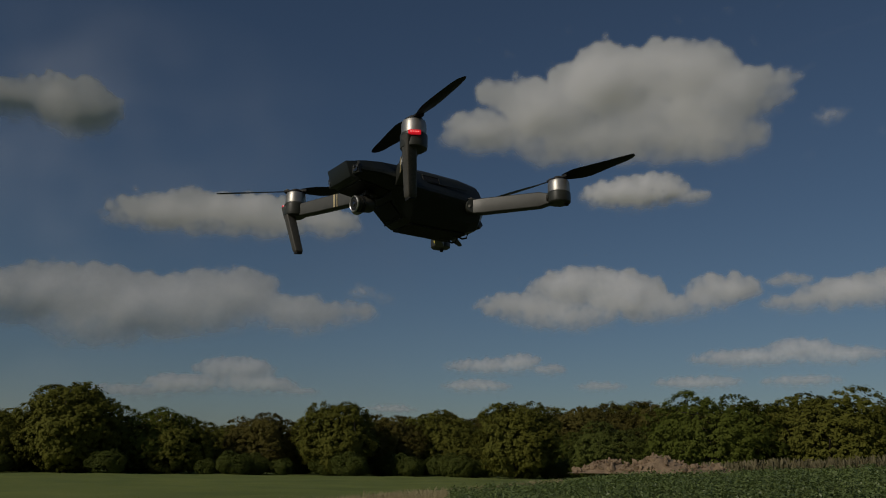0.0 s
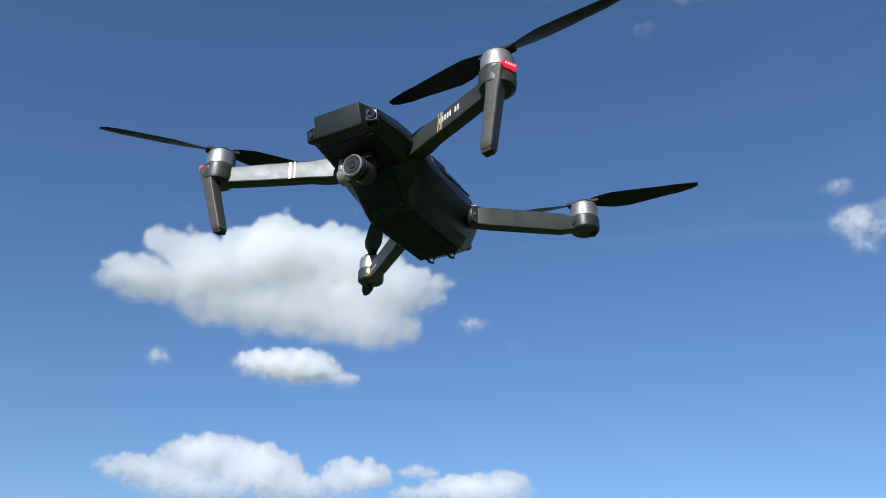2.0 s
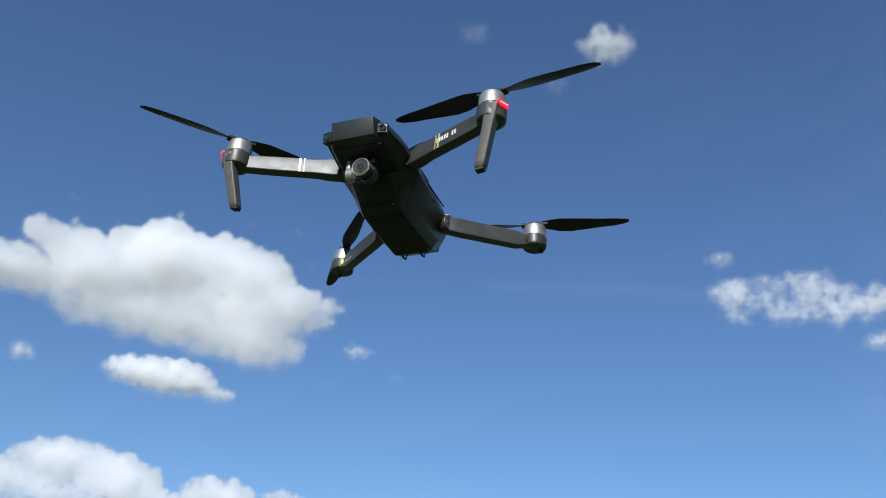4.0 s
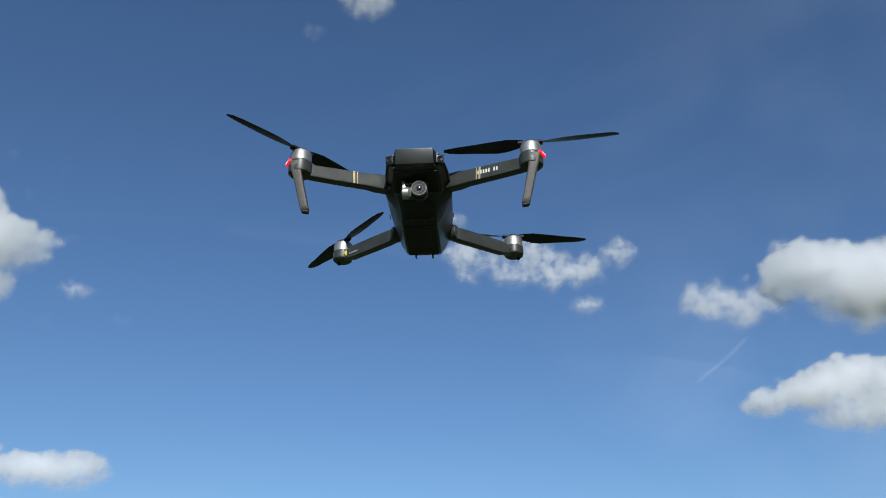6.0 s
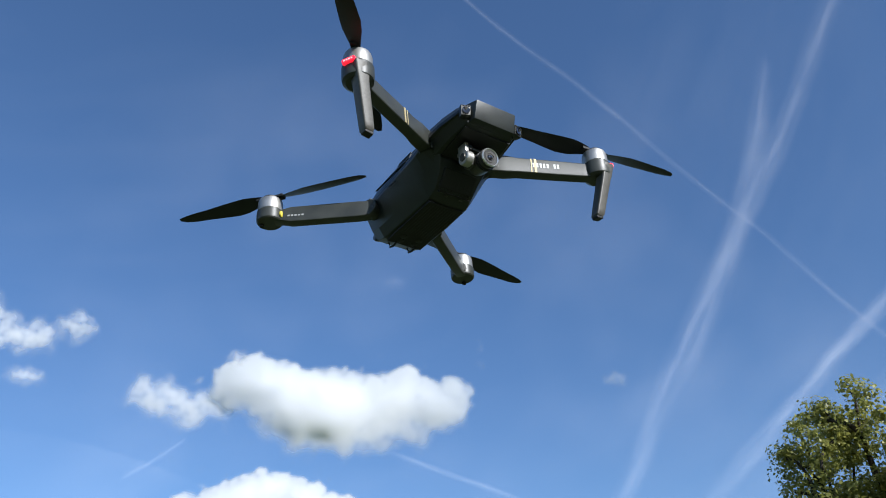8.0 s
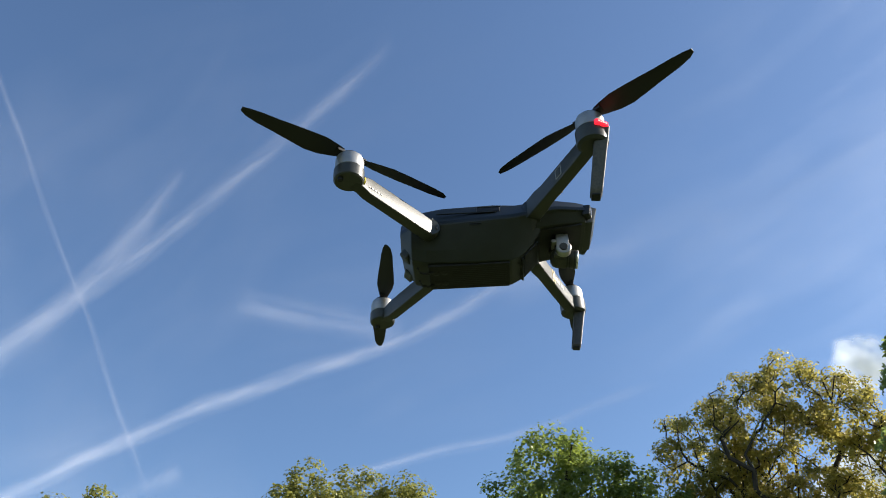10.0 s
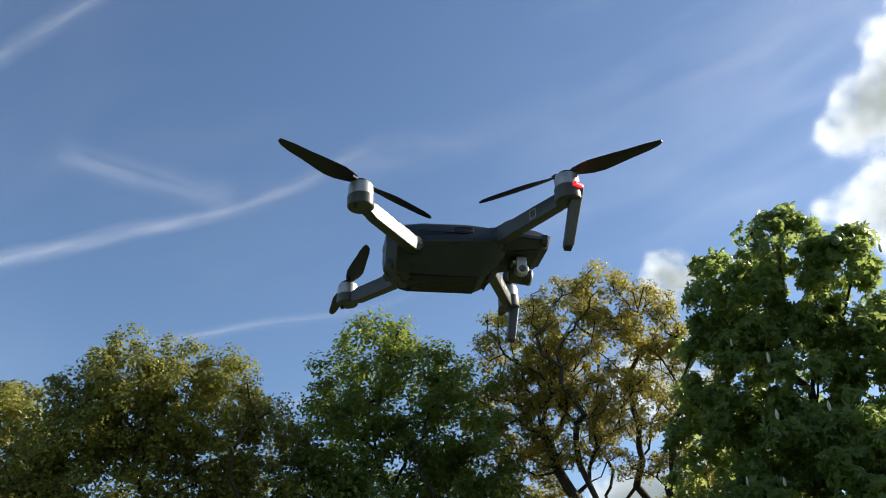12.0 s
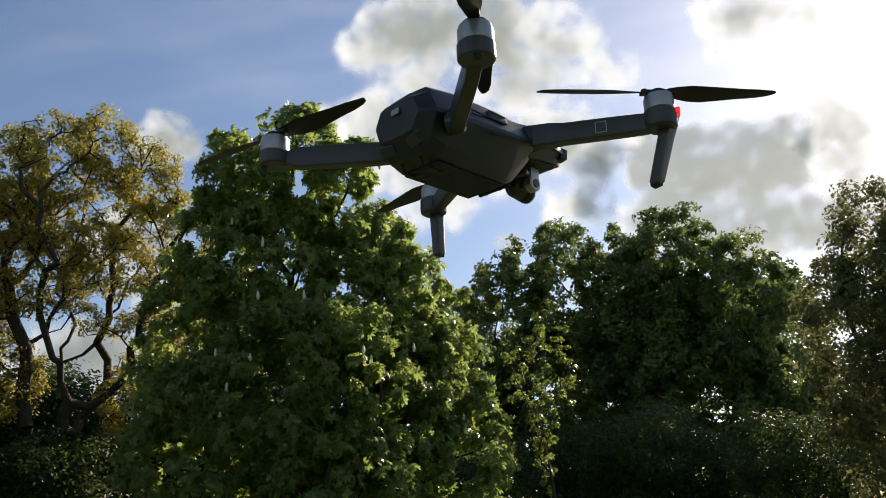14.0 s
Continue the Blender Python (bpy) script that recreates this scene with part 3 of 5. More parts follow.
cloud('broken', [(44.3, 22.4, 2.58, 1.15), (46.5, 21.7, 2.48, 1.23), (48.4, 22.1, 1.66, 1.15)])
cloud('cumulus', [(51.4, 23.4, 3.98, 1.92), (55.7, 22.1, 5.81, 2.69), (60.1, 22.6, 4.37, 2.0), (63.8, 21.8, 2.57, 1.73), (65.2, 22.8, 1.34, 1.08), (58.1, 20.5, 6.16, 1.46)])
cloud('broken', [(49.6, 25.2, 0.94, 0.5)])
cloud('cumulus', [(52.1, 16.9, 2.81, 1.23), (50.5, 16.1, 3.0, 1.38), (55.0, 15.6, 3.39, 1.38), (58.9, 14.9, 2.47, 0.85), (47.0, 15.6, 1.68, 1.0), (53.7, 14.4, 4.77, 1.0)])
cloud('wisp', [(61.0, 30.4, 1.16, 0.42)])
cloud('broken', [(76.8, 22.6, 1.0, 0.42)])
cloud('wisp', [(76.3, 12.0, 2.36, 0.54), (74.2, 11.9, 1.57, 0.38)])
cloud('backlit', [(160.5, 32.0, 3.4, 2.6), (165.0, 33.5, 4.5, 2.8), (170.0, 32.0, 4.5, 2.8), (174.5, 31.5, 3.6, 2.3), (167.0, 36.3, 5.5, 2.3), (163.5, 29.0, 3.5, 2.0), (171.0, 28.6, 5.0, 2.0), (177.5, 29.0, 3.0, 1.6)])
cloud('backlit', [(159.3, 27.0, 3.2, 2.2), (161.5, 24.0, 3.0, 2.2), (165.0, 21.5, 3.4, 1.8), (164.5, 25.3, 3.6, 1.8), (168.5, 24.5, 3.6, 2.3), (172.8, 25.0, 3.6, 2.6), (176.2, 24.0, 2.8, 2.8), (174.5, 20.3, 2.6, 2.0), (162.8, 20.5, 2.2, 1.4)])
cloud('backlit', [(180.5, 22.6, 3.2, 2.6), (184.0, 22.0, 4.0, 3.2), (188.0, 21.5, 3.8, 3.0), (181.0, 18.5, 3.6, 2.6), (186.0, 17.5, 5.0, 2.6), (191.0, 17.0, 3.4, 2.4)], 1.9)
cloud('backlit', [(191.8, 22.0, 2.8, 2.6), (194.0, 22.3, 2.2, 2.6), (193.4, 18.5, 2.6, 2.2), (189.5, 25.2, 2.6, 1.1)], 1.0)
cloud('backlit', [(187.4, 30.8, 3.6, 1.9), (190.5, 29.8, 3.4, 1.8), (193.2, 28.6, 2.2, 1.7), (186.8, 29.3, 2.4, 1.4)], 1.0)
cloud('broken', [(169.4, 18.5, 1.05, 0.77)])
cloud('backlit', [(143.5, 18.0, 3.4, 2.6), (147.0, 14.0, 3.6, 3.0), (140.5, 10.5, 4.6, 2.8)])
cloud('backlit', [(145.2, 25.2, 2.34, 1.85), (144.0, 26.0, 1.28, 0.96)])
veil(112, 42, 34, 15, 25, 0.010)
veil(146, 38, 24, 14, 12, 0.045)
veil(122, 31, 26, 8, 18, 0.034)
veil(92, 36, 14, 16, 60, 0.022)
# veil added to brighten a stretch of sky that came out dark
veil(-50, 12, 30, 18, 8, 0.08, 0.1)
# veil added to paint pale haze into the sky round the sun
veil(172, 30, 26, 17, 6, 0.05)
veil(30, 36, 40, 12, 15, 0.012)
# veil added to brighten the hazy low sky
veil(90, 17, 16, 10, 25, 0.05, 0.3)
# faint cirrus, spread wide to brighten this side of the sky
veil(66, 26, 38, 24, 12, 0.04, 0.1)
contrail([(62.6, 52.4), (69.1, 48.7), (77.5, 42.7), (81.5, 39.0), (89.2, 30.1), (94.4, 22.0), (96.3, 18.8)], 0.28, 0.055)
contrail([(111.2, 51.0), (106.0, 47.0), (101.7, 43.9), (97.0, 39.8), (90.6, 33.5), (86.0, 28.9), (82.5, 24.8), (80.2, 21.6), (77.6, 17.4), (76.0, 15.0), (74.5, 12.5), (72.9, 9.3)], 1.0, 0.085)
contrail([(93.5, 40.4), (91.7, 37.2), (87.6, 30.8), (83.1, 24.2), (81.1, 21.6)], 1.05, 0.082)
contrail([(80.9, 13.8), (86.3, 18.0), (92.0, 22.1), (98.2, 25.6), (105.0, 28.4), (113.0, 31.0), (118.6, 33.4), (124.5, 36.4)], 0.85, 0.15)
contrail([(119.7, 33.8), (128.2, 35.8), (139.9, 36.2), (147.9, 37.4), (159.1, 39.1)], 2.02, 0.058)
contrail([(99.4, 32.4), (103.1, 32.2), (107.0, 31.9), (112.7, 31.5)], 1.3, 0.08)
contrail([(103.6, 20.4), (107.9, 21.6), (114.9, 23.4), (120.7, 24.2), (128.3, 26.1), (131.7, 26.8)], 0.53, 0.096)
contrail([(92.0, 17.7), (95.2, 20.0), (97.6, 21.6)], 1.21, 0.060)
contrail([(115.3, 17.6), (118.3, 18.4), (120.9, 18.8)], 0.57, 0.120)
contrail([(60.2, 19.2), (66.9, 16.6), (70.3, 15.0), (73.9, 13.3)], 0.28, 0.096)
contrail([(42.8, 17.3), (44.9, 18.6), (46.6, 19.9)], 0.2, 0.035)
contrail([(7.9, 27.0), (11.3, 27.1), (18.6, 27.1), (26.5, 26.4)], 0.81, 0.031)
contrail([(-4.6, 25.7), (0.2, 26.5), (6.1, 27.1)], 0.48, 0.019)


# ---------------------------------------------------------------- the drone
def body_ring(x, wt, zt, wm, zm, wb, zb):
    half = [(0.0, zt + 0.0026), (wt * 0.75, zt + 0.0018), (wt, zt), (wm - 0.0002, zm + 0.002), (wm, zm - 0.002),
            (wb + 0.0065, zb + 0.0105), (wb, zb + 0.0008), (wb * 0.5, zb)]
    left = [(x, y, z) for y, z in half]
    right = [(x, -y, z) for y, z in half[:0:-1]]
    return left + [(x, 0.0, zb)] + right


def blade_bm(turn_way):
    """One folding blade along +x: broad root, narrow tip, twisted and thin."""
    rows = [(0.008, 0.0045, 0.0045, 24), (0.016, 0.006, 0.007, 24), (0.028, 0.0075, 0.0105, 21), (0.04, 0.007, 0.012, 18), (0.055, 0.006, 0.011, 15),
            (0.072, 0.0045, 0.0095, 12), (0.088, 0.0035, 0.0085, 10), (0.099, 0.002, 0.0065, 8), (0.1045, 0.0002, 0.0035, 8)]
    rings = []
    for x, fore, aft, twist in rows:
        ring = []
        for f, th in ((1, 0), (0.55, 0.0007), (0, 0.001), (-0.55, 0.0007), (-1, 0), (-0.55, -0.0003), (0, -0.0005), (0.55, -0.0003)):
            c = f * (fore if f > 0 else aft)
            a = radians(twist)
            ring.append((x, turn_way * (c * math.cos(a)), c * math.sin(a) + th + 0.02 * max(x - 0.01, 0) ** 1.5))
        rings.append(ring)
    return loft(rings)


def slim(points, half):
    """A round rod through points."""
    rings = []
    for i, p in enumerate(points):
        a, b = Vector(points[max(i - 1, 0)]), Vector(points[min(i + 1, len(points) - 1)])
        way = (b - a).normalized()
        s = way.orthogonal().normalized()
        o = way.cross(s)
        rings.append([Vector(p) + s * half * math.cos(k * math.tau / 8) + o * half * math.sin(k * math.tau / 8) for k in range(8)])
    return loft(rings)


FRONT, REAR = (0.1063, 0.1376), (-0.1063, 0.1204)


def build_drone():
    drone = empty("camera_drone")
    tagged(drone, "dark grey folding quadcopter drone hovering with arms spread", "drone")
    drone.matrix_world = Matrix.Translation((0, 0, 2)) @ Matrix.Rotation(radians(241.17), 4, "Z") @ Matrix.Rotation(radians(0.03), 4, "Y") @ Matrix.Rotation(radians(1.05), 4, "X")

    # lower shell
    rows = [(-0.0712, 0.0195, -0.001, 0.0255, -0.0145, 0.0165, -0.0295),
            (-0.060, 0.027, 0.005, 0.0355, -0.014, 0.0215, -0.0445), (-0.045, 0.029, 0.007, 0.038, -0.014, 0.0225, -0.0495),
            (0.0, 0.031, 0.008, 0.0400, -0.013, 0.0225, -0.0505), (0.035, 0.031, 0.008, 0.0410, -0.012, 0.0215, -0.0500),
            (0.045, 0.031, 0.009, 0.0415, -0.011, 0.0205, -0.045), (0.056, 0.032, 0.010, 0.042, -0.010, 0.0225, -0.033), (0.064, 0.033, 0.0105, 0.041, -0.008, 0.026, -0.022)]
    body = part("body", eased(loft([body_ring(*r) for r in rows]), 0.0005, 1, 16), MAT["shell"], drone, "dark grey faceted plastic shell", 11)
    # nose
    rows = [(0.060, 0.033, 0.011, 0.0405, -0.006, 0.030, -0.020), (0.082, 0.032, 0.0105, 0.0385, -0.003, 0.029, -0.0165), (0.100, 0.0295, 0.009, 0.0355, -0.003, 0.027, -0.0145),
            (0.1085, 0.027, 0.008, 0.034, -0.003, 0.0255, -0.013)]
    part("nose", eased(loft([body_ring(*r) for r in rows]), 0.0005, 1, 16), MAT["shell"], drone, "", 11)
    brow = loft([[(0.106, s * 0.0265, 0.0085) for s in (1, -1)] + [(0.104, s * 0.0255, -0.013) for s in (-1, 1)],
                 [(0.1215, s * 0.0222, 0.0066) for s in (1, -1)] + [(0.1155, s * 0.0228, -0.0112) for s in (-1, 1)]])
    part("nose_cap", eased(brow, 0.0012, 2, 25), MAT["shell"], drone, "flat dark grey front plate", 32)
    part("nose_underside", eased(block((0.044, 0.0505, 0.003), (0.0825, 0, -0.0160), (0, -6, 0)), 0.0003), MAT["dark"], drone)
    # battery lid on top, with its latch buttons in the sides
    rows = [(-0.0605, 0.021, 0.0105), (-0.058, 0.0265, 0.0135), (-0.03, 0.029, 0.0165), (0.02, 0.030, 0.017), (0.0435, 0.0295, 0.0155), (0.046, 0.027, 0.012)]
    rings = []
    for x, w, z in rows:
        rings.append([(x, w * k, z - 0.0005 * abs(k) * 4) for k in (-0.8, 0, 0.8)] + [(x, w, z - 0.006), (x, w + 0.0042, -0.0015), (x, -w - 0.0042, -0.0015), (x, -w, z - 0.006)])
    lid = part("battery", eased(loft(rings), 0.0009, 2, 25), MAT["battery"], drone, "grey battery pack clipped into the back", 32)
    for s in (1, -1):
        part("latch_button", block((0.0225, 0.0024, 0.0072), (0.0156, s * 0.0338, 0.0022), (s * 20, 0, 0), 0.001), MAT["dark"], lid)
        part("latch_rim", block((0.0225, 0.0016, 0.0010), (0.0156, s * 0.0331, 0.0066), (s * 20, 0, 0), 0.0003), MAT["arm"], lid)
        part("latch_rim", block((0.0012, 0.0020, 0.0080), (0.0036, s * 0.0340, 0.0022), (s * 20, 0, 0), 0.0003), MAT["arm"], lid)
        # seam ledge in a paler colour that stands for its lit edge
        part("ledge", block((0.058, 0.0016, 0.0008), (-0.0065, s * 0.0367, -0.0022), (0, 0.4, 0), 0.0003), MAT["battery"], body, "thin ledge at the shell seam, paler for its lit edge")
        part("side_groove", block((0.011, 0.001, 0.0007), (0.002, s * 0.0409, -0.0185)), MAT["dark"], body)
    # belly: battery tray with slats, sensors, hooks
    part("belly_plate", block((0.078, 0.040, 0.003), (-0.006, 0, -0.0502), (0, 0, 0), 0.0012), MAT["belly"], drone)
    for i in range(11):
        part("vent_slat", block((0.052, 0.0014, 0.0014), (0.004, -0.0160 + i * 0.0032, -0.0512), (0, 0, 0), 0.0003), MAT["dark"], drone)
    for x, y in ((-0.030, 0.009), (-0.030, -0.009), (-0.038, 0.008), (-0.038, -0.008)):
        eye = part("belly_sensor", lathe([(0.0001, 0.0), (0.0036, 0.0), (0.0036, 0.0006), (0.003, 0.0008), (0.0001, 0.0005)], (x, y, -0.0514), (180, 0, 0), 18), MAT["dark"], drone)
        part("sensor_glass", lathe([(0.0001, 0.0), (0.003, 0.0), (0.0022, 0.0005), (0.0001, 0.0007)], (x, y, -0.0519), (180, 0, 0), 16), MAT["dark"], eye)
    for s in (1, -1):
        part("tail_hook", slim([(-0.040, s * 0.011, -0.049), (-0.042, s * 0.011, -0.0525), (-0.047, s * 0.011, -0.0537), (-0.053, s * 0.011, -0.0520), (-0.0555, s * 0.011, -0.046)], 0.0012), MAT["dark"], drone, "", 40)
        part("tail_cover", block((0.010, 0.014, 0.012), (-0.0640, s * 0.0150, -0.0335), (0, 42, s * 12), 0.002), MAT["arm"], drone, "paler grey tail corner")
    part("tail_mark", block((0.0007, 0.009, 0.005), (-0.0727, 0.0, -0.008), (0, 0, 0)), MAT["label"], drone, "small pale printed mark")
    # cooling fins in front of the belly
    for i in range(9):
        part("cooling_fin", block((0.0016, 0.0016, 0.014), (0.0516, -0.0160 + i * 0.0040, -0.0384), (0, 43, 0), 0.0003), MAT["dark"], drone)
    part("fin_tray", block((0.003, 0.036, 0.0016), (0.0455, 0, -0.0462), (0, 43, 0), 0.0005), MAT["dark"], drone)
    part("bay_floor", block((0.003, 0.037, 0.020), (0.0535, 0, -0.0352), (0, 43, 0), 0.001), MAT["dark"], drone)
    for s in (1, -1):
        part("bay_clip", block((0.0016, 0.0034, 0.0008), (0.0440, s * 0.0085, -0.0484), (0, 0, 0), 0.0002), MAT["gun"], drone)
    # front vision sensors
    for s in (1, -1):
        eye = part("vision_sensor", block((0.0065, 0.0100, 0.0112), (0.1102, s * 0.0292, -0.0034), (0, 9, s * 16), 0.0012), MAT["shell"], drone, "square sensor socket", 35)
        for dy, dz, ly, lz in ((0.0044, 0, 0.0005, 0.0094), (-0.0044, 0, 0.0005, 0.0094), (0, 0.0047, 0.0092, 0.0005), (0, -0.0047, 0.0092, 0.0005)):
            rim = block((0.0010, ly, lz), (0, dy, dz), (0, 0, 0), 0.0002)
            rim.transform(pose(0.1134, s * 0.0302, -0.0038, 0, 9, s * 16))
            part("sensor_rim", rim, MAT["gun"], eye, "thin metal rim")
        part("sensor_lens", lathe([(0.0001, 0), (0.0037, 0), (0.0037, 0.0008), (0.0031, 0.0010), (0.0001, 0.0003)], (0.1133, s * 0.0302, -0.0040), (0, 99, s * 16), 20), MAT["glass"], eye)

    # gimbal camera
    gim = part("gimbal_mount", merged([block((0.016, 0.024, 0.003), (0.082, 0.0, -0.0225), (0, 0, 0), 0.0008), lathe([(0.0001, 0), (0.0075, 0), (0.0075, 0.005), (0.0065, 0.006), (0.0001, 0.006)], (0.080, 0.004, -0.0275))]), MAT["gun"], drone, "", 35)
    part("damper", lathe([(0.0001, 0), (0.003, 0), (0.0036, 0.0025), (0.003, 0.005), (0.0001, 0.005)], (0.088, -0.010, -0.025), (0, 0, 0), 16), MAT["dark"], gim)
    part("damper", lathe([(0.0001, 0), (0.003, 0), (0.0036, 0.0025), (0.003, 0.005), (0.0001, 0.005)], (0.088, 0.012, -0.025), (0, 0, 0), 16), MAT["dark"], gim)
    arm = part("gimbal_arm", eased(merged([block((0.012, 0.0042, 0.018), (0.085, -0.0148, -0.0275), (0, 0, 0)), block((0.006, 0.016, 0.004), (0.078, -0.007, -0.0245), (0, 0, 0))]), 0.0009), MAT["silver"], drone, "bent silver metal gimbal arm", 35)
    roll = part("gimbal_motor", lathe([(0.0001, 0), (0.0068, 0), (0.0075, 0.0008), (0.0075, 0.0072), (0.0068, 0.008), (0.0001, 0.008)], (0.0855, -0.0165, -0.0335), (-90, 0, 0)), MAT["silver"], drone, "round silver gimbal motor", 35)
    part("motor_cap", lathe([(0.0001, 0), (0.0042, 0), (0.0038, 0.0012), (0.0001, 0.0012)], (0.0855, -0.0165, -0.0335), (90, 0, 0), 20), MAT["gun"], roll)
    cam_body = part("gimbal_camera", merged([lathe([(0.0001, 0), (0.005, 0.0004), (0.008, 0.0025), (0.0095, 0.006), (0.0095, 0.015), (0.0001, 0.015)], (0.0735, 0.0042, -0.0316), (0, 98, 0)), block((0.011, 0.006, 0.013), (0.0825, -0.0065, -0.0325), (0, 8, 0), 0.0015)]), MAT["gun"], drone, "small round gimbal camera head", 45)
    part("lens_barrel", lathe([(0.0001, 0), (0.0092, 0), (0.0095, 0.001), (0.0095, 0.004), (0.0088, 0.0045), (0.0088, 0.0085), (0.0093, 0.009), (0.0093, 0.0125), (0.0088, 0.0132), (0.0001, 0.0132)], (0.0855, 0.0042, -0.0333), (0, 98, 0)), MAT["gun"], cam_body, "", 30)
    for k in (0.0040, 0.0064, 0.0108):
        part("barrel_groove", lathe([(0.0086, 0), (0.00965, 0), (0.00965, 0.0008), (0.0086, 0.0008)], (0.0855 + k, 0.0042, -0.0333 - 0.14 * k), (0, 98, 0)), MAT["dark"], cam_body)
    part("lens_ring", lathe([(0.0080, 0), (0.0093, 0), (0.0093, 0.0012), (0.0087, 0.0019), (0.0080, 0.0012)], (0.0986, 0.0042, -0.0351), (0, 98, 0)), MAT["chrome"], cam_body, "bright metal lens ring", 30)
    part("lens_well", lathe([(0.0001, 0), (0.0081, 0), (0.0079, 0.0004), (0.0052, 0.0002), (0.0001, 0.0002)], (0.0990, 0.0042, -0.0352), (0, 98, 0)), MAT["dark"], cam_body)
    part("lens_step", lathe([(0.0046, 0), (0.0053, 0), (0.0053, 0.0006), (0.0046, 0.0006)], (0.0991, 0.0042, -0.0352), (0, 98, 0)), MAT["gun"], cam_body)
    part("lens_glass", lathe([(0.0001, 0), (0.0031, 0), (0.0022, 0.0008), (0.0001, 0.0012)], (0.0992, 0.0042, -0.0353), (0, 98, 0), 20), MAT["glass"], cam_body)

    # arms, motors, propellers, legs
    def propeller(hx, hy, z, angle, way):
        p = part("propeller", lathe([(0.0001, 0), (0.0085, 0), (0.009, 0.001), (0.009, 0.0025), (0.006, 0.0035), (0.0055, 0.005), (0.0001, 0.0055)], (hx, hy, z), (0, 0, 0), 20), MAT["dark"], drone, "two-bladed black folding propeller", 35)
        bar = part("hub_bar", block((0.030, 0.008, 0.003), (hx, hy, z + 0.003), (0, 0, angle), 0.0009), MAT["dark"], p)
        for k in (0, 180):
            b = blade_bm(way)
            b.transform(pose(hx, hy, z + 0.0032, 0, 0, angle + k))
            part("blade", b, MAT["blade"], p, "", 50)
            part("pivot_pin", lathe([(0.0001, 0), (0.0026, 0), (0.0024, 0.0012), (0.0001, 0.0014)], (hx + 0.0115 * math.cos(radians(angle + k)), hy + 0.0115 * math.sin(radians(angle + k)), z + 0.0048), (0, 0, 0), 14), MAT["gun"], p)

    def motor(hx, hy, z0):
        """z0 is the foot of the silver can."""
        m = part("motor", lathe([(0.0001, 0), (0.0122, 0), (0.0128, 0.0007), (0.0128, 0.0108), (0.0118, 0.0142), (0.0085, 0.0152), (0.0001, 0.0152)], (hx, hy, z0)), MAT["silver"], drone, "round silver motor can", 30)
        part("motor_groove", lathe([(0.0118, -0.0012), (0.0123, -0.0012), (0.0123, 0.0004), (0.0118, 0.0004)], (hx, hy, z0)), MAT["dark"], m)
        return m

    for s, angle, way in ((1, 84, 1), (-1, 138, -1)):
        hx, hy = FRONT[0], s * FRONT[1]
        root, tip = Vector((0.058, s * 0.038, -0.0045)), Vector((hx, hy, -0.0098))
        line = [(root + (tip - root) * f, hw, hh) for f, hw, hh in ((-0.05, 0.0068, 0.0102), (0.14, 0.0068, 0.0102), (0.25, 0.0060, 0.0089), (0.6, 0.0058, 0.0088), (0.86, 0.0058, 0.0082), (0.97, 0.0062, 0.0072))]
        a = part("front_arm", eased(beam(line), 0.0008, 2, 30), MAT["arm"], drone, "grey front arm with two gold stripes", 35)
        part("arm_pivot", lathe([(0.0001, 0), (0.0078, 0), (0.0084, 0.001), (0.0084, 0.0185), (0.0078, 0.0195), (0.0001, 0.0195)], (0.0565, s * 0.0345, -0.0148)), MAT["shell"], a, "", 35)
        # gold stripes round the arm, and print that stands for lettering
        way_ = (tip - root).normalized()
        front = Vector((abs(way_.y), -s * abs(way_.x), 0)).normalized()
        yaw = math.degrees(math.atan2(way_.y, way_.x))
        for f, wd in ((0.372, 0.0011), (0.41, 0.0024)):
            q = root + (tip - root) * f
            part("gold_stripe", block((wd, 0.0006, 0.0166), tuple(q + front * 0.0060), (0, 3, yaw), 0.0), MAT["gold"], a, "narrow gold stripe")
        if s > 0:
            normal = Vector((way_.y, -way_.x, 0)).normalized()
            for i in range(8):
                if i == 5:
                    continue
                q = root + (tip - root) * (0.395 + 0.032 * i) + normal * 0.0059 + Vector((0, 0, 0.0008))
                part("printed_bar", block((0.0021, 0.0004, 0.0052), tuple(q), (0, 0, yaw), 0.0), MAT["white"], a, "white printed lettering")
        else:
            back = Vector((-abs(way_.y), -abs(way_.x), 0)).normalized()
            q = root + (tip - root) * 0.55 + back * 0.006
            for dx, dz, lx, lz in ((0, 0.0048, 0.0100, 0.0008), (0, -0.0048, 0.0100, 0.0008), (0.0046, 0, 0.0008, 0.0100), (-0.0046, 0, 0.0008, 0.0100)):
                part("label_edge", block((lx, 0.0004, lz), tuple(q + way_ * dx + Vector((0, 0, dz))), (0, 0, yaw)), MAT["label"], a, "pale outlined sticker")
            part("label_face", block((0.0066, 0.0003, 0.0066), tuple(q), (0, 0, yaw)), MAT["gun"], a)
        # motor seat and leg
        pod = part("motor_seat", lathe([(0.0001, -0.0005), (0.0105, -0.0005), (0.0135, 0.0015), (0.0141, 0.004), (0.0141, 0.0155), (0.0134, 0.0162), (0.0001, 0.0162)], (hx, hy, -0.0165)), MAT["arm"], drone, "", 30)
        motor(hx, hy, 0.0002)
        propeller(hx, hy, 0.0150, angle, way)
        leg_top, leg_end = Vector((hx + 0.0085, hy + s * 0.0045, -0.004)), Vector((0.1035, s * 0.1285, -0.0640))
        rows = []
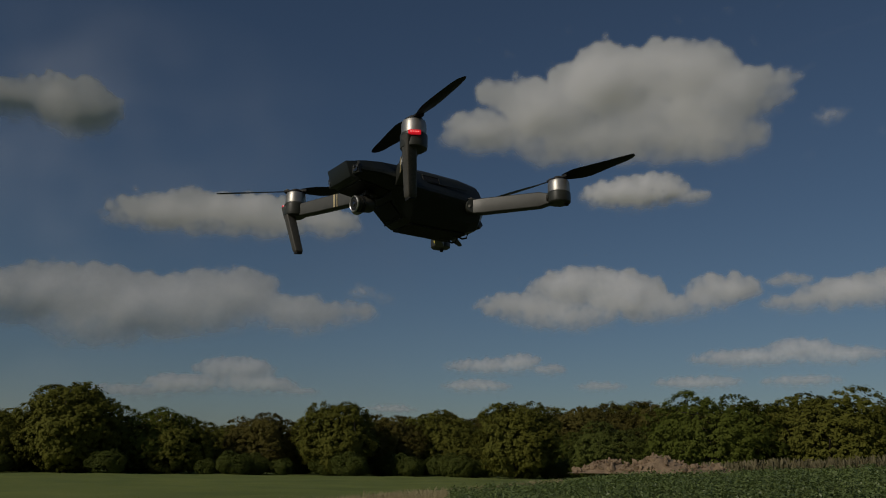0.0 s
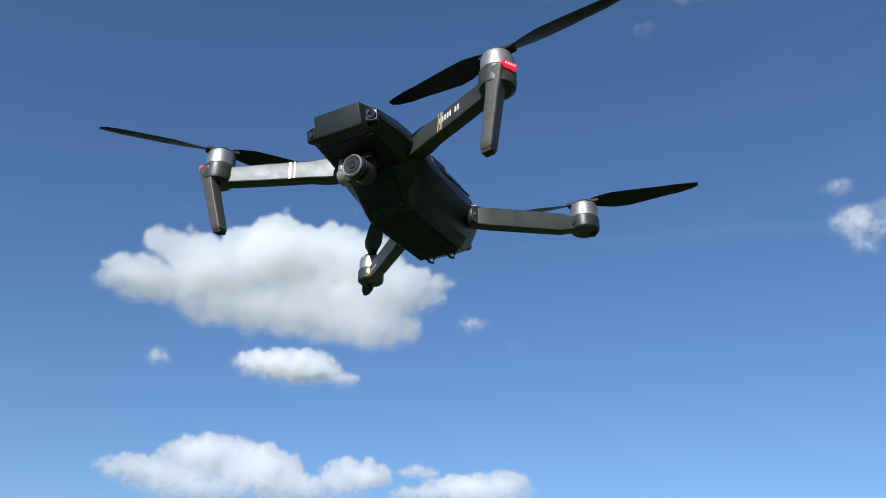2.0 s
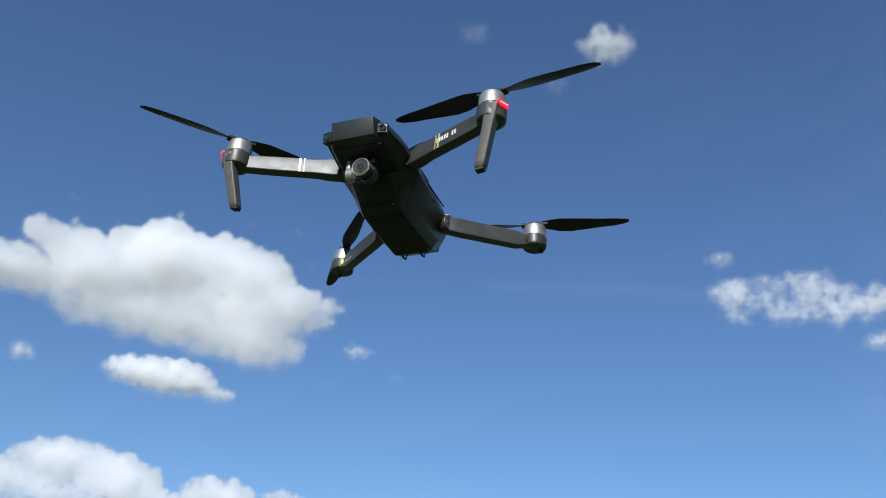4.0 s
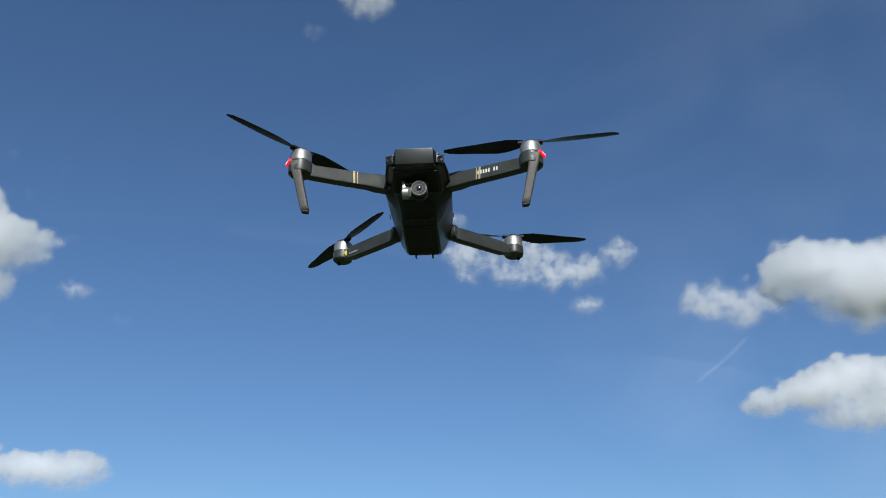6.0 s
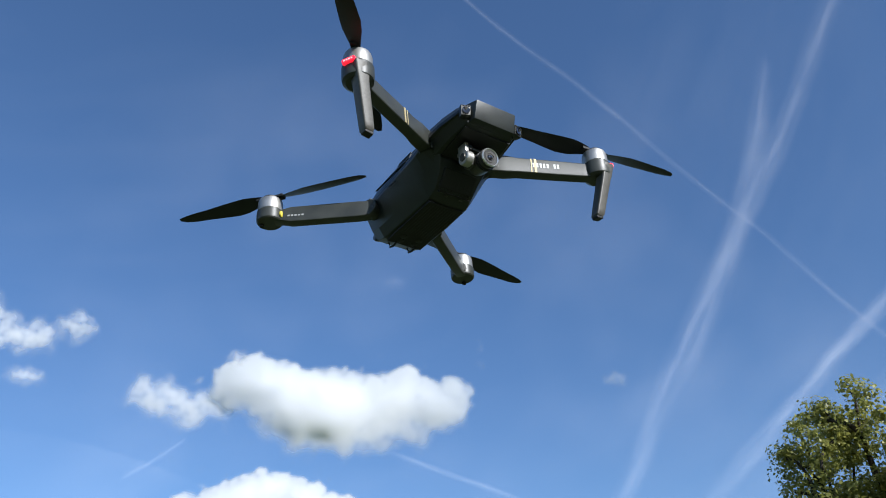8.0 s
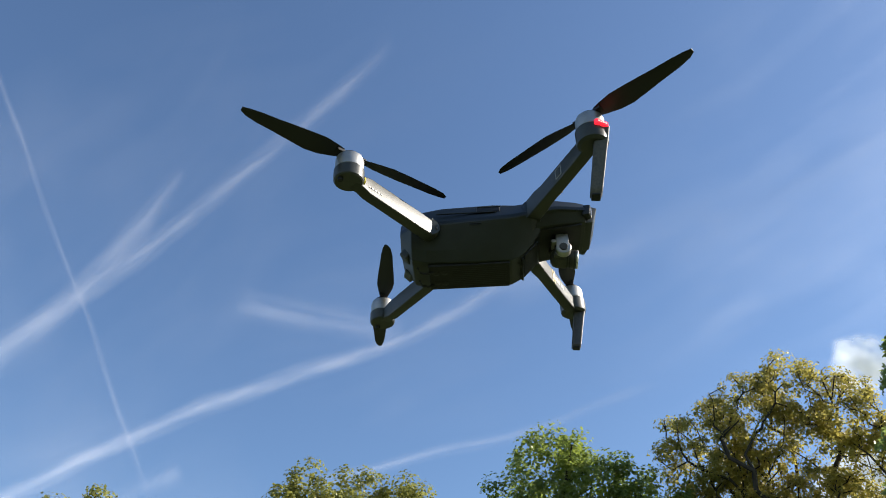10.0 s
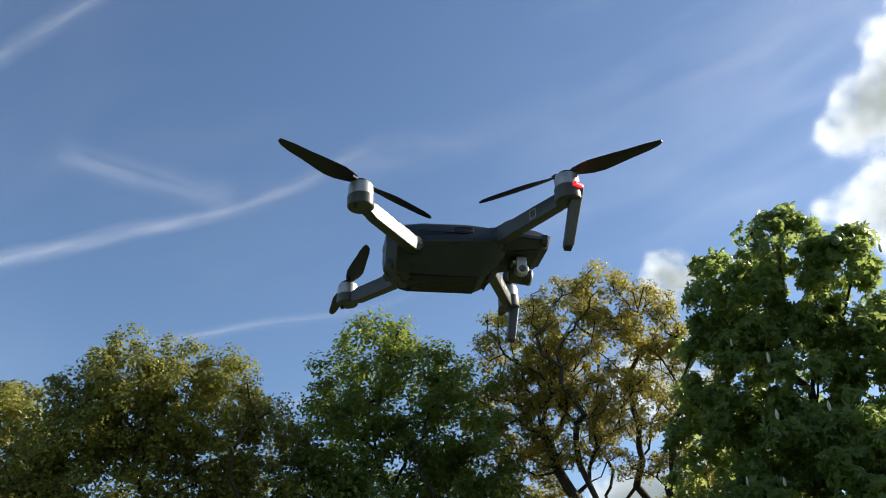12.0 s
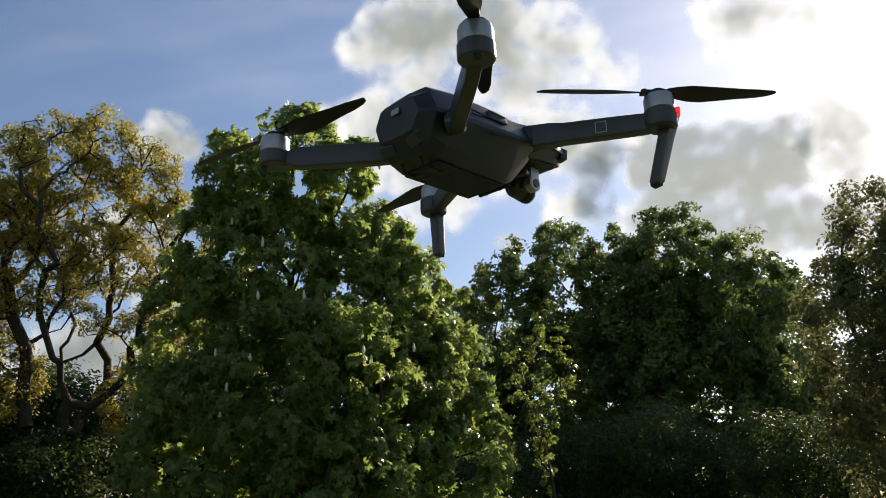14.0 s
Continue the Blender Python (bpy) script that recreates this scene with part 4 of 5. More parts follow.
        for f, wide, deep in ((0.0, 0.0062, 0.0062), (0.18, 0.0062, 0.0064), (0.30, 0.0055, 0.0060), (0.9, 0.0049, 0.0054), (0.975, 0.0047, 0.0052), (1.0, 0.0038, 0.0042)):
            c = leg_top.lerp(leg_end, f)
            ring = []
            for i in range(24):
                t = i * math.tau / 24
                p, q = math.cos(t), math.sin(t)
                ring.append(c + Vector((deep * math.copysign(abs(p) ** 0.28, p), wide * math.copysign(abs(q) ** 0.28, q), 0)))
            rows.append(ring)
        leg = part("landing_leg", loft(rows), MAT["leg"], drone, "grey landing leg under the motor", 28)
        part("rubber_foot", block((0.0078, 0.0082, 0.003), tuple(leg_end + Vector((0, 0, -0.0006))), (s * 9, 4, 0), 0.001), MAT["dark"], leg)
        lamp_way = Vector((0.5, s * 0.866, 0)).normalized()
        q = Vector((hx, hy, -0.0026)) + lamp_way * 0.0146
        lyaw = math.degrees(math.atan2(lamp_way.y, lamp_way.x))
        led = part("signal_light", block((0.0040, 0.0128, 0.0048), tuple(q), (0, 0, lyaw), 0.0012), MAT["red"], leg, "glowing red position light", 45)
        for k in (-1.5, -0.5, 0.5, 1.5):
            e = q + lamp_way * 0.0021 + Vector((-lamp_way.y, lamp_way.x, 0)) * 0.0024 * k
            part("light_dot", block((0.0005, 0.0015, 0.0014), tuple(e), (0, 0, lyaw), 0.0), MAT["red_dot"], leg)

    for s, angle, way in ((1, 98, -1), (-1, 40, 1)):
        hx, hy = REAR[0], s * REAR[1]
        root, tip = Vector((-0.0435, s * 0.0405, -0.0225)), Vector((hx, hy, -0.0205))
        line = [(root + (tip - root) * f, hw, hh) for f, hw, hh in ((-0.02, 0.0058, 0.0086), (0.12, 0.0058, 0.0093), (0.78, 0.0054, 0.0091), (0.86, 0.0054, 0.0070), (0.97, 0.006, 0.006))]
        a = part("rear_arm", eased(beam(line), 0.0008, 2, 30), MAT["arm"], drone, "plain grey rear arm", 35)
        yaw = math.degrees(math.atan2(tip.y - root.y, tip.x - root.x))
        hinge = part("arm_hinge", lathe([(0.0001, 0), (0.0088, 0), (0.0094, 0.0008), (0.0094, 0.0122), (0.0088, 0.013), (0.0001, 0.013)], (-0.0400, s * 0.0445, -0.0215), (90 * s, 0, 22 * -s)), MAT["arm"], a, "round hinge knuckle", 35)
        part("hinge_screw", lathe([(0.0001, 0), (0.002, 0), (0.0018, 0.0007), (0.0001, 0.0007)], (-0.0345, s * 0.0420, -0.0225), (0, 90, s * 40), 12), MAT["gun"], a)
        part("hinge_tab", block((0.011, 0.006, 0.0015), (-0.0425, s * 0.0385, -0.0118), (0, 0, s * 20), 0.0004), MAT["arm"], a)
        part("motor_seat", lathe([(0.0001, 0), (0.0122, 0), (0.0133, 0.0012), (0.0136, 0.003), (0.0136, 0.0118), (0.0130, 0.0125), (0.0001, 0.0125)], (hx, hy, -0.0268)), MAT["arm"], drone, "", 30)
        motor(hx, hy, -0.0143)
        propeller(hx, hy, 0.0005, angle, way)
        part("status_light", lathe([(0.0001, 0), (0.0042, 0), (0.0040, 0.0012), (0.0001, 0.0016)], (hx + 0.0115, hy - s * 0.0075, -0.0205), (0, 90, -s * 32), 16), MAT["yellow" if s < 0 else "gun"], a, "small yellow status window" if s < 0 else "small grey status window")
        part("foot_nub", lathe([(0.0001, 0), (0.0022, 0), (0.0026, 0.002), (0.003, 0.005), (0.0001, 0.005)], (hx - 0.006, hy + s * 0.006, -0.0295), (0, 0, 0), 14), MAT["dark"], a)
        for k in range(5):
            q = root + (tip - root) * (0.66 + 0.035 * k) + Vector((0.0056 * math.cos(radians(yaw - s * 90)), 0.0056 * math.sin(radians(yaw - s * 90)), -0.002))
            if s < 0:
                part("printed_bar", block((0.0022, 0.0004, 0.0018), tuple(q), (0, 0, yaw)), MAT["label"], a, "tiny printed lettering")
    return drone


build_drone()


# ---------------------------------------------------------------- trees
def leaf_cloud(rng, centres, radii, count, size, shape, droop=0.0, up=0.8, wild=0.45, heart=None):
    """Leaves in clumps. Returns the verts and faces of count leaves; shape is a list of blades, each four (x, y, z) points."""
    blades = np.array(shape, float)                      # blades x 4 x 3
    pick = rng.integers(0, len(centres), count)
    d = rng.normal(size=(count, 3))
    d[:, 2] += 0.3
    d /= np.linalg.norm(d, axis=1)[:, None]
    spread = rng.random(count) ** (0.4 if heart is None else 0.9)
    pos = centres[pick] + d * spread[:, None] * radii[pick][:, None] * np.array((1, 1, 0.75))
    if heart is not None:      # a dense crown: leaves face away from its heart
        away = centres[pick] - np.array(heart)
        d = 0.45 * d + 0.9 * away / np.linalg.norm(away, axis=1)[:, None]
    normal = d * 0.8 + np.array((0, 0, up)) + rng.normal(size=(count, 3)) * wild
    normal /= np.linalg.norm(normal, axis=1)[:, None]
    ref = rng.normal(size=(count, 3))
    x = np.cross(normal, ref)
    x /= np.linalg.norm(x, axis=1)[:, None]
    y = np.cross(normal, x)
    s = size * (0.65 + 0.7 * rng.random(count))
    b = blades.reshape(-1, 3)
    v = pos[:, None] + s[:, None, None] * (b[None, :, :1] * x[:, None] + b[None, :, 1:2] * y[:, None] + (b[None, :, 2:] - droop) * normal[:, None])
    n = len(b)
    base = (np.arange(count) * n)[:, None, None] + (np.arange(len(blades)) * 4)[None, :, None]
    f = base + np.arange(4)[None, None, :]
    return v.reshape(-1, 3), f.reshape(-1, 4)


OVAL = [[(0, -0.5, 0), (0.32, 0.0, 0.07), (0, 0.5, -0.05), (-0.32, 0.0, 0.07)]]
PALM = []
for k in range(6):
    a = radians(-125 + 50 * k)
    c, s_ = math.cos(a + math.pi / 2), math.sin(a + math.pi / 2)
    long = 0.62 - 0.05 * abs(k - 2.5)
    PALM.append([(0, 0, 0), (c * long * 0.6 - s_ * 0.13, s_ * long * 0.6 + c * 0.13, -0.02),
                 (c * long, s_ * long, -0.2), (c * long * 0.6 + s_ * 0.13, s_ * long * 0.6 - c * 0.13, -0.02)])


FAN = []
for k in range(3):
    a = radians(-100 + 100 * k)
    c, s_ = math.cos(a + math.pi / 2), math.sin(a + math.pi / 2)
    FAN.append([(0, 0, 0), (c * 0.34 - s_ * 0.21, s_ * 0.34 + c * 0.21, -0.02), (c * 0.6, s_ * 0.6, -0.2), (c * 0.34 + s_ * 0.21, s_ * 0.34 - c * 0.21, -0.02)])


def quad_mesh(name, v, f, mat):
    me = bpy.data.meshes.new(name)
    me.vertices.add(len(v))
    me.vertices.foreach_set("co", v.astype(np.float32).ravel())
    me.loops.add(f.size)
    me.loops.foreach_set("vertex_index", f.astype(np.int32).ravel())
    me.polygons.add(len(f))
    me.polygons.foreach_set("loop_start", np.arange(0, f.size, 4, dtype=np.int32))
    me.update(calc_edges=True)
    me.materials.append(mat)
    return me


def clump_centres(rng, lobes, count, hollow=0.45):
    """Points in ellipsoids (centre, radii), thicker towards their skins."""
    w = np.array([l[1][0] * l[1][1] * l[1][2] for l in lobes]) ** 0.67
    pick = rng.choice(len(lobes), count, p=w / w.sum())
    d = rng.normal(size=(count, 3))
    d /= np.linalg.norm(d, axis=1)[:, None]
    r = hollow + (1 - hollow) * rng.random(count) ** 0.6
    c, s = np.array([lobes[i][0] for i in pick]), np.array([lobes[i][1] for i in pick])
    return c + d * r[:, None] * s


def skeleton_mesh(rng, base, fork, targets, girth, mat, crook=0.2, boughs=(), twig=0.012):
    """Trunk and limbs: each target is joined to the nearest wood; thickness grows with what hangs on it."""
    base, fork = Vector(base), Vector(fork)
    pts, up, way_up = [base], [-1], [0.0]
    n0 = 5
    for i in range(1, n0 + 1):
        wob = Vector(rng.normal(size=3)) * 0.06 * (fork - base).length * (i < n0)
        wob.z = 0
        pts.append(base.lerp(fork, i / n0) + wob)
        up.append(i - 1)
        way_up.append(way_up[-1] + (pts[-1] - pts[-2]).length)
    order = sorted(range(len(targets)), key=lambda i: (Vector(targets[i]) - fork).length)
    arr = [tuple(p) for p in pts]
    for bough in boughs:
        last = min(range(2, len(pts)), key=lambda i: (pts[i] - Vector(bough[0])).length)
        for p in bough:
            steps = max(1, int((Vector(p) - pts[last]).length / 0.5))
            a = pts[last].copy()
            for s in range(1, steps + 1):
                pts.append(a.lerp(Vector(p), s / steps) + Vector(rng.normal(size=3)) * 0.13)
                arr.append(tuple(pts[-1]))
                up.append(last)
                way_up.append(way_up[last] + 0.4 * (pts[-1] - pts[last]).length)
                last = len(pts) - 1
    for i in order:
        tgt = Vector(targets[i])
        A = np.array(arr[2:])
        dd = np.linalg.norm(A - np.array(tgt), axis=1) + 0.55 * np.maximum(0, A[:, 2] - tgt.z + 0.25 * np.linalg.norm(A[:, :2] - np.array(tgt)[:2], axis=1))
        dd = dd + 0.5 * np.array(way_up[2:])
        j = int(dd.argmin()) + 2
        a, dist = pts[j], (pts[j] - tgt).length
        steps = max(2, int(dist / 0.55))
        last = j
        for s in range(1, steps + 1):
            f = s / steps
            p = a.lerp(tgt, f) + Vector(rng.normal(size=3)) * crook * min(dist, 1.6) * 0.35 * (s < steps)
            p.z += 0.12 * dist * math.sin(f * math.pi) * 0.5
            pts.append(p)
            arr.append(tuple(p))
            up.append(last)
            way_up.append(way_up[last] + (p - pts[last]).length)
            last = len(pts) - 1
    load = np.zeros(len(pts))
    has = set(up)
    for i in range(len(pts) - 1, 0, -1):
        if i not in has:
            load[i] += 1
        load[up[i]] += load[i]
    rad = girth * (load / load[0]) ** (0.5 if girth < 0.35 else 0.44)
    rad = np.maximum(rad, twig)
    rad[0] *= 1.35
    verts, faces = [], []
    for i in range(1, len(pts)):
        a, b = pts[up[i]], pts[i]
        way = (b - a).normalized()
        side = way.orthogonal().normalized()
        other = way.cross(side)
        n = 8 if rad[i] > 0.08 else (6 if rad[i] > 0.035 else 4)
        ra = min(rad[up[i]], rad[i] * 1.35)
        o = len(verts)
        for c, r in ((a - way * ra * 0.2, ra), (b + way * rad[i] * 0.25, rad[i])):
            verts += [tuple(c + side * r * math.cos(k * math.tau / n) + other * r * math.sin(k * math.tau / n)) for k in range(n)]
        faces += [(o + k, o + (k + 1) % n, o + n + (k + 1) % n, o + n + k) for k in range(n)]
    return mesh_of("trunk", verts, faces, mat, True)


def tree(name, label, seed, base, fork, lobes, clumps, clump_size, leaves, leaf_size, leaf_mat, girth=0.3,
         shape=OVAL, hollow=0.45, limbs=90, crook=0.2, blossoms=0, group="", up=0.4, wild=0.4, boughs=(), heart=None, twig=0.012):
    """A tree: trunk with limbs, crown of leaves in clumps; all in world places, the thing's own base at the trunk's foot."""
    rng = np.random.default_rng(seed)
    top = empty(name)
    top.location = base
    o = np.array(base, float)
    c = clump_centres(rng, lobes, clumps, hollow)
    c = c[c[:, 2] > o[2] + 0.3]
    r = clump_size * (0.6 + 0.8 * rng.random(len(c)))
    pick = rng.permutation(len(c))[:limbs]
    wood = skeleton_mesh(rng, (0, 0, -0.1), np.array(fork) - o, c[pick] - o, girth, MAT["bark"], crook, [[np.array(p) - o for p in b] for b in boughs], twig)
    t = new("trunk", wood)
    t.parent = top
    v, f = leaf_cloud(rng, c - o, r, leaves, leaf_size, shape, 0.1, up, wild, heart)
    k = new("crown", quad_mesh("crown", v, f, MAT[leaf_mat]))
    k.parent = top
    if blossoms:
        tips = c[np.argsort(c[:, 2])[len(c) // 5:]]
        outer = tips[rng.permutation(len(tips))[:blossoms]] + rng.normal(size=(min(blossoms, len(tips)), 3)) * clump_size * np.array((0.45, 0.45, 0.12))
        outer[:, 2] += clump_size * 0.5
        vs, fs = [], []
        for q in outer - o:
            b0 = len(vs)
            h, w = 0.19 + 0.1 * rng.random(), 0.045
            for lev, ww in ((0, 0.6), (0.35, 1.0), (0.75, 0.6)):
                vs += [(q[0] + w * ww * math.cos(i * math.tau / 5), q[1] + w * ww * math.sin(i * math.tau / 5), q[2] + h * lev) for i in range(5)]
            vs.append((q[0], q[1], q[2] + h))
            for lev in (0, 5):
                fs += [(b0 + lev + i, b0 + lev + (i + 1) % 5, b0 + lev + 5 + (i + 1) % 5, b0 + lev + 5 + i) for i in range(5)]
            fs += [(b0 + 10 + i, b0 + 10 + (i + 1) % 5, b0 + 15) for i in range(5)]
        bl = new("blossom", mesh_of("blossom", vs, fs, MAT["blossom"]))
        bl.parent = top
        bl["kind"] = "stuff"
        bl["label"] = "pale pinkish-white upright flower candles"
    return tagged(top, label, "tree", group)


EYE = np.array((-0.35, 0.55, 1.55))


def seen_lobes(r, rows, depth=0.8):
    """Crown lobes from the viewing spot: (azimuth, elevation, half width, half height in degrees) at distance r."""
    out = []
    for row in rows:
        az, el, w, h = row[0], row[1], row[2] * 1.08, row[3] * 1.05
        rr = r + (row[4] if len(row) > 4 else 0)
        k = math.radians(1) * rr
        ww, hh = w * k * math.cos(radians(el)), h * k
        out.append((EYE + way_to(az, el) * rr, (ww, max(ww, hh) * depth, hh) if abs(math.sin(radians(az))) < 0.5 else (max(ww, hh) * depth, ww, hh)))
    return out


def foot(az, r):
    p = EYE + way_to(az, 0) * r
    return (p[0], p[1], float(ground_height(p[0], p[1])))


def spot(az, el, r):
    return tuple(EYE + way_to(az, el) * r)


NEAR = "trees along the field edge"
tree("oak_tree", "broad oak tree with dense olive-green spring leaves", 11, foot(108.5, 29), spot(108.5, 7, 29),
     seen_lobes(29, [(104.6, 15.8, 2.8, 4.4), (107.0, 17.9, 3, 4.2), (110.2, 17.6, 2.8, 4.6), (113.4, 16.4, 2.8, 5), (116.4, 13.6, 2.6, 5),
                     (101.5, 9.8, 3.6, 6), (107, 11, 5.5, 6), (113, 9, 4.5, 5.5)]), 1100, 0.48, 100000, 0.138, "oak_leaf", 0.24, group=NEAR, hollow=0.42, up=0.7)
tree("oak_tree", "rounded oak tree with olive-yellow leaves", 12, foot(92, 33), spot(92, 6, 33),
     seen_lobes(33, [(90.3, 14.7, 2.5, 4.7), (94, 15.3, 2.8, 4.6), (89.8, 9, 2.2, 5.5), (95, 9, 3, 6), (92, 7, 4, 5)]), 420, 0.6, 50000, 0.15, "oak_leaf", 0.32, group=NEAR)
tree("oak_tree", "smaller oak tree with dull olive leaves", 13, foot(97.5, 34), spot(97.5, 5, 34),
     seen_lobes(34, [(97.0, 13.8, 2.4, 4.9), (100, 13.8, 2.4, 5.2), (98.5, 8, 3.5, 6)]), 420, 0.56, 44000, 0.15, "oak_leaf", 0.26, group=NEAR)
tree("oak_tree", "low oak tree with olive-brown leaves", 20, foot(83, 33), spot(83, 3, 33),
     seen_lobes(33, [(83, 9, 2.4, 4), (80.2, 6.5, 1.8, 3.6), (85.2, 8, 1.8, 4.2), (83, 4.5, 3, 4)]), 330, 0.55, 40000, 0.135, "oak_leaf", 0.2, group=NEAR)
tree("maple_tree", "dark green maple tree with paler sunlit top", 14, foot(125.5, 29), spot(125.5, 6, 29),
     seen_lobes(29, [(122.6, 20.2, 2.8, 4.4), (126.2, 19.5, 3.2, 4.5), (121.4, 15, 3, 5), (129.3, 16.5, 3.2, 5.6), (125, 11.5, 6, 6),
                     (120, 9, 3.5, 6.5), (130.5, 9, 3.8, 6.5), (125, 5, 7, 5)]), 1050, 0.5, 100000, 0.143, "maple_leaf", 0.24, group=NEAR, hollow=0.42, up=0.7)
BOUGHS = [[(140.3, 6.8), (139.2, 10.9), (137.8, 13.6), (138.0, 16.7), (136.3, 18.9), (134.1, 20.7)],
          [(140.5, 7.3), (141.7, 9.2), (141.8, 13.8), (141.7, 17.0), (142.4, 20.3), (142.8, 23.2)],
          [(141.2, 8.2), (142.4, 9.6), (144.1, 12.4), (143.6, 14.4), (145.3, 17.9), (146.3, 20.6)],
          [(139.2, 10.9), (139.8, 13.7), (139.0, 16.8), (139.8, 20.0), (139.2, 22.8), (139.7, 24.6)],
          [(138.0, 16.7), (136.3, 21.4), (136.7, 23.8)],
          [(141.8, 13.8), (143.4, 16.7), (144.2, 19.7), (144.7, 22.6)],
          [(138.4, 3.5), (137.9, 7.5), (137.3, 10.8), (136.4, 13.5), (135.0, 16.1)]]
tree("oak_tree", "open-branched oak tree with yellow-brown young leaves", 15, foot(140.4, 30), spot(140.4, 6.5, 30),
     seen_lobes(30, [(134.6, 21.6, 3.4, 3.2), (138, 23.4, 3, 2.6), (141, 24.4, 2.6, 2.4), (144, 22.6, 2.4, 2.4), (146.4, 19.5, 2.0, 2.6),
                     (132.6, 16.5, 2.6, 3.2), (136.4, 19.5, 3.0, 2.2), (141.5, 20.2, 3.0, 2.0), (134, 13, 2.2, 2.6), (146.2, 14, 1.6, 3), (137, 17, 3.4, 3.4), (142, 16, 3.2, 3.4), (136.2, 9.6, 1.8, 2.8), (143.8, 8.8, 1.7, 2.8)]), 1500, 0.33, 100000, 0.1,
     "young_leaf", 0.3, group=NEAR, hollow=0.6, limbs=760, crook=0.55, twig=0.018, boughs=[[spot(a, e, 30 + d) for a, e in b] for b, d in zip(BOUGHS, (-0.8, 0.6, -0.3, 0.9, -1.4, 1.4, -0.5))])
tree("chestnut_tree", "tall horse chestnut tree in blossom with bright green leaves", 16, foot(154, 23), spot(154, 8, 23),
     seen_lobes(23, [(150, 23, 3.0, 3.8), (154, 24.4, 2.7, 3.9), (157.2, 22.3, 2.5, 4.0), (148.8, 19, 2.6, 4.8), (152, 17, 4.2, 6), (159.5, 19.2, 2.2, 3.8, 1),
                     (158.2, 15.5, 3.6, 5.5, 1), (161.4, 14.3, 2.3, 4.8, 1), (164.2, 11, 2.4, 5.2, 2), (148.2, 12, 3.2, 6.5), (154, 9.5, 7, 6.5, -1.5),
                     (161.2, 8.8, 3.4, 6, 0.5), (165, 5, 2.6, 6, 2), (148, 5, 5, 6, -1), (156, 4, 5, 6, -2), (160, 4, 3.5, 6, 1)]),
     1250, 0.40, 46000, 0.25, "chestnut_leaf", 0.26, PALM, 0.62, 120, 0.2, 110, NEAR, 0.35, 0.6)
tree("chestnut_tree", "horse chestnut tree with drooping leaves toned dark green for shade", 17, foot(171.5, 57), spot(171.5, 6, 57),
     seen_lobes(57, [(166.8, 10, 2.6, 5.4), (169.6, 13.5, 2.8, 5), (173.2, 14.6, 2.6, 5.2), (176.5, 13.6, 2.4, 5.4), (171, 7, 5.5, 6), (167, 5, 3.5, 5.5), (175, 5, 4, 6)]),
     900, 0.78, 32000, 0.46, "shade_toned_leaf", 0.24, FAN, 0.45, 90, 0.2, 30, NEAR, 0.5, 0.6)
tree("chestnut_tree", "rounded horse chestnut tree, shade put into its dark green leaves", 18, foot(181, 56), spot(181, 6, 56),
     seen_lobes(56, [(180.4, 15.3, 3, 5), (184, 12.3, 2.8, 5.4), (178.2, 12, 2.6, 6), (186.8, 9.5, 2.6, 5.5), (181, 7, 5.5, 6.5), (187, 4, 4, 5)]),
     900, 0.78, 32000, 0.46, "shade_toned_leaf", 0.24, FAN, 0.45, 90, 0.2, 30, NEAR, 0.5, 0.6)
# mostly hidden oaks, added to cast shade forward and close sky gaps
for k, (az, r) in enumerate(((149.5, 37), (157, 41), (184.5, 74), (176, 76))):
    tree("oak_tree", "dark oak tree added behind the front row for shade and fill", 24 + k, foot(az, r), spot(az, 3, r),
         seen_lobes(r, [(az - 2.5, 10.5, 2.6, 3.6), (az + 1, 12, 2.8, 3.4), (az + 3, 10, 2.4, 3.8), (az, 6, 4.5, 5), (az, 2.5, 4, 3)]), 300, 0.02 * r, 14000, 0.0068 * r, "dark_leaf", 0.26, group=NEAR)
tree("oak_tree", "slender oak tree, olive leaves greyed for haze in the sun", 19, foot(192.5, 29), spot(192.5, 6, 29),
     seen_lobes(29, [(192.2, 14.5, 2.3, 5), (194.8, 13.5, 2.4, 5.2), (190, 9.5, 2.6, 6), (196.5, 9, 3, 6.5), (193, 5, 5, 6)]), 760, 0.5, 62000, 0.132, "hazy_leaf", 0.26, group=NEAR, hollow=0.4)


# ---------------------------------------------------------------- hedge, far wood, rubble, rough grass
def bush(name, label, seed, base, size, leaves, leaf_size, leaf_mat, shape=OVAL, category="bush"):
    """A low bush: short stems and leaves in clumps, foot at its base."""
    rng = np.random.default_rng(seed)
    top = empty(name)
    top.location = base
    lobes = [(np.array((rng.normal() * size[0] * 0.3, rng.normal() * size[1] * 0.3, size[2] * (0.35 + 0.25 * rng.random()))),
              (size[0] * 0.6, size[1] * 0.6, size[2] * 0.45)) for _ in range(5)]
    c = clump_centres(rng, lobes, 90, 0.5)
    c = c[c[:, 2] > 0.15]
    t = new("stem", skeleton_mesh(rng, (0, 0, -0.05), (0, 0, size[2] * 0.25), c[:30], 0.06, MAT["bark"]))
    t.parent = top
    v, f = leaf_cloud(rng, c, np.full(len(c), size[2] * 0.16), leaves, leaf_size, shape, 0.1)
    k = new("foliage", quad_mesh("foliage", v, f, MAT[leaf_mat]))
    k.parent = top
    return tagged(top, label, category, "understorey bushes")


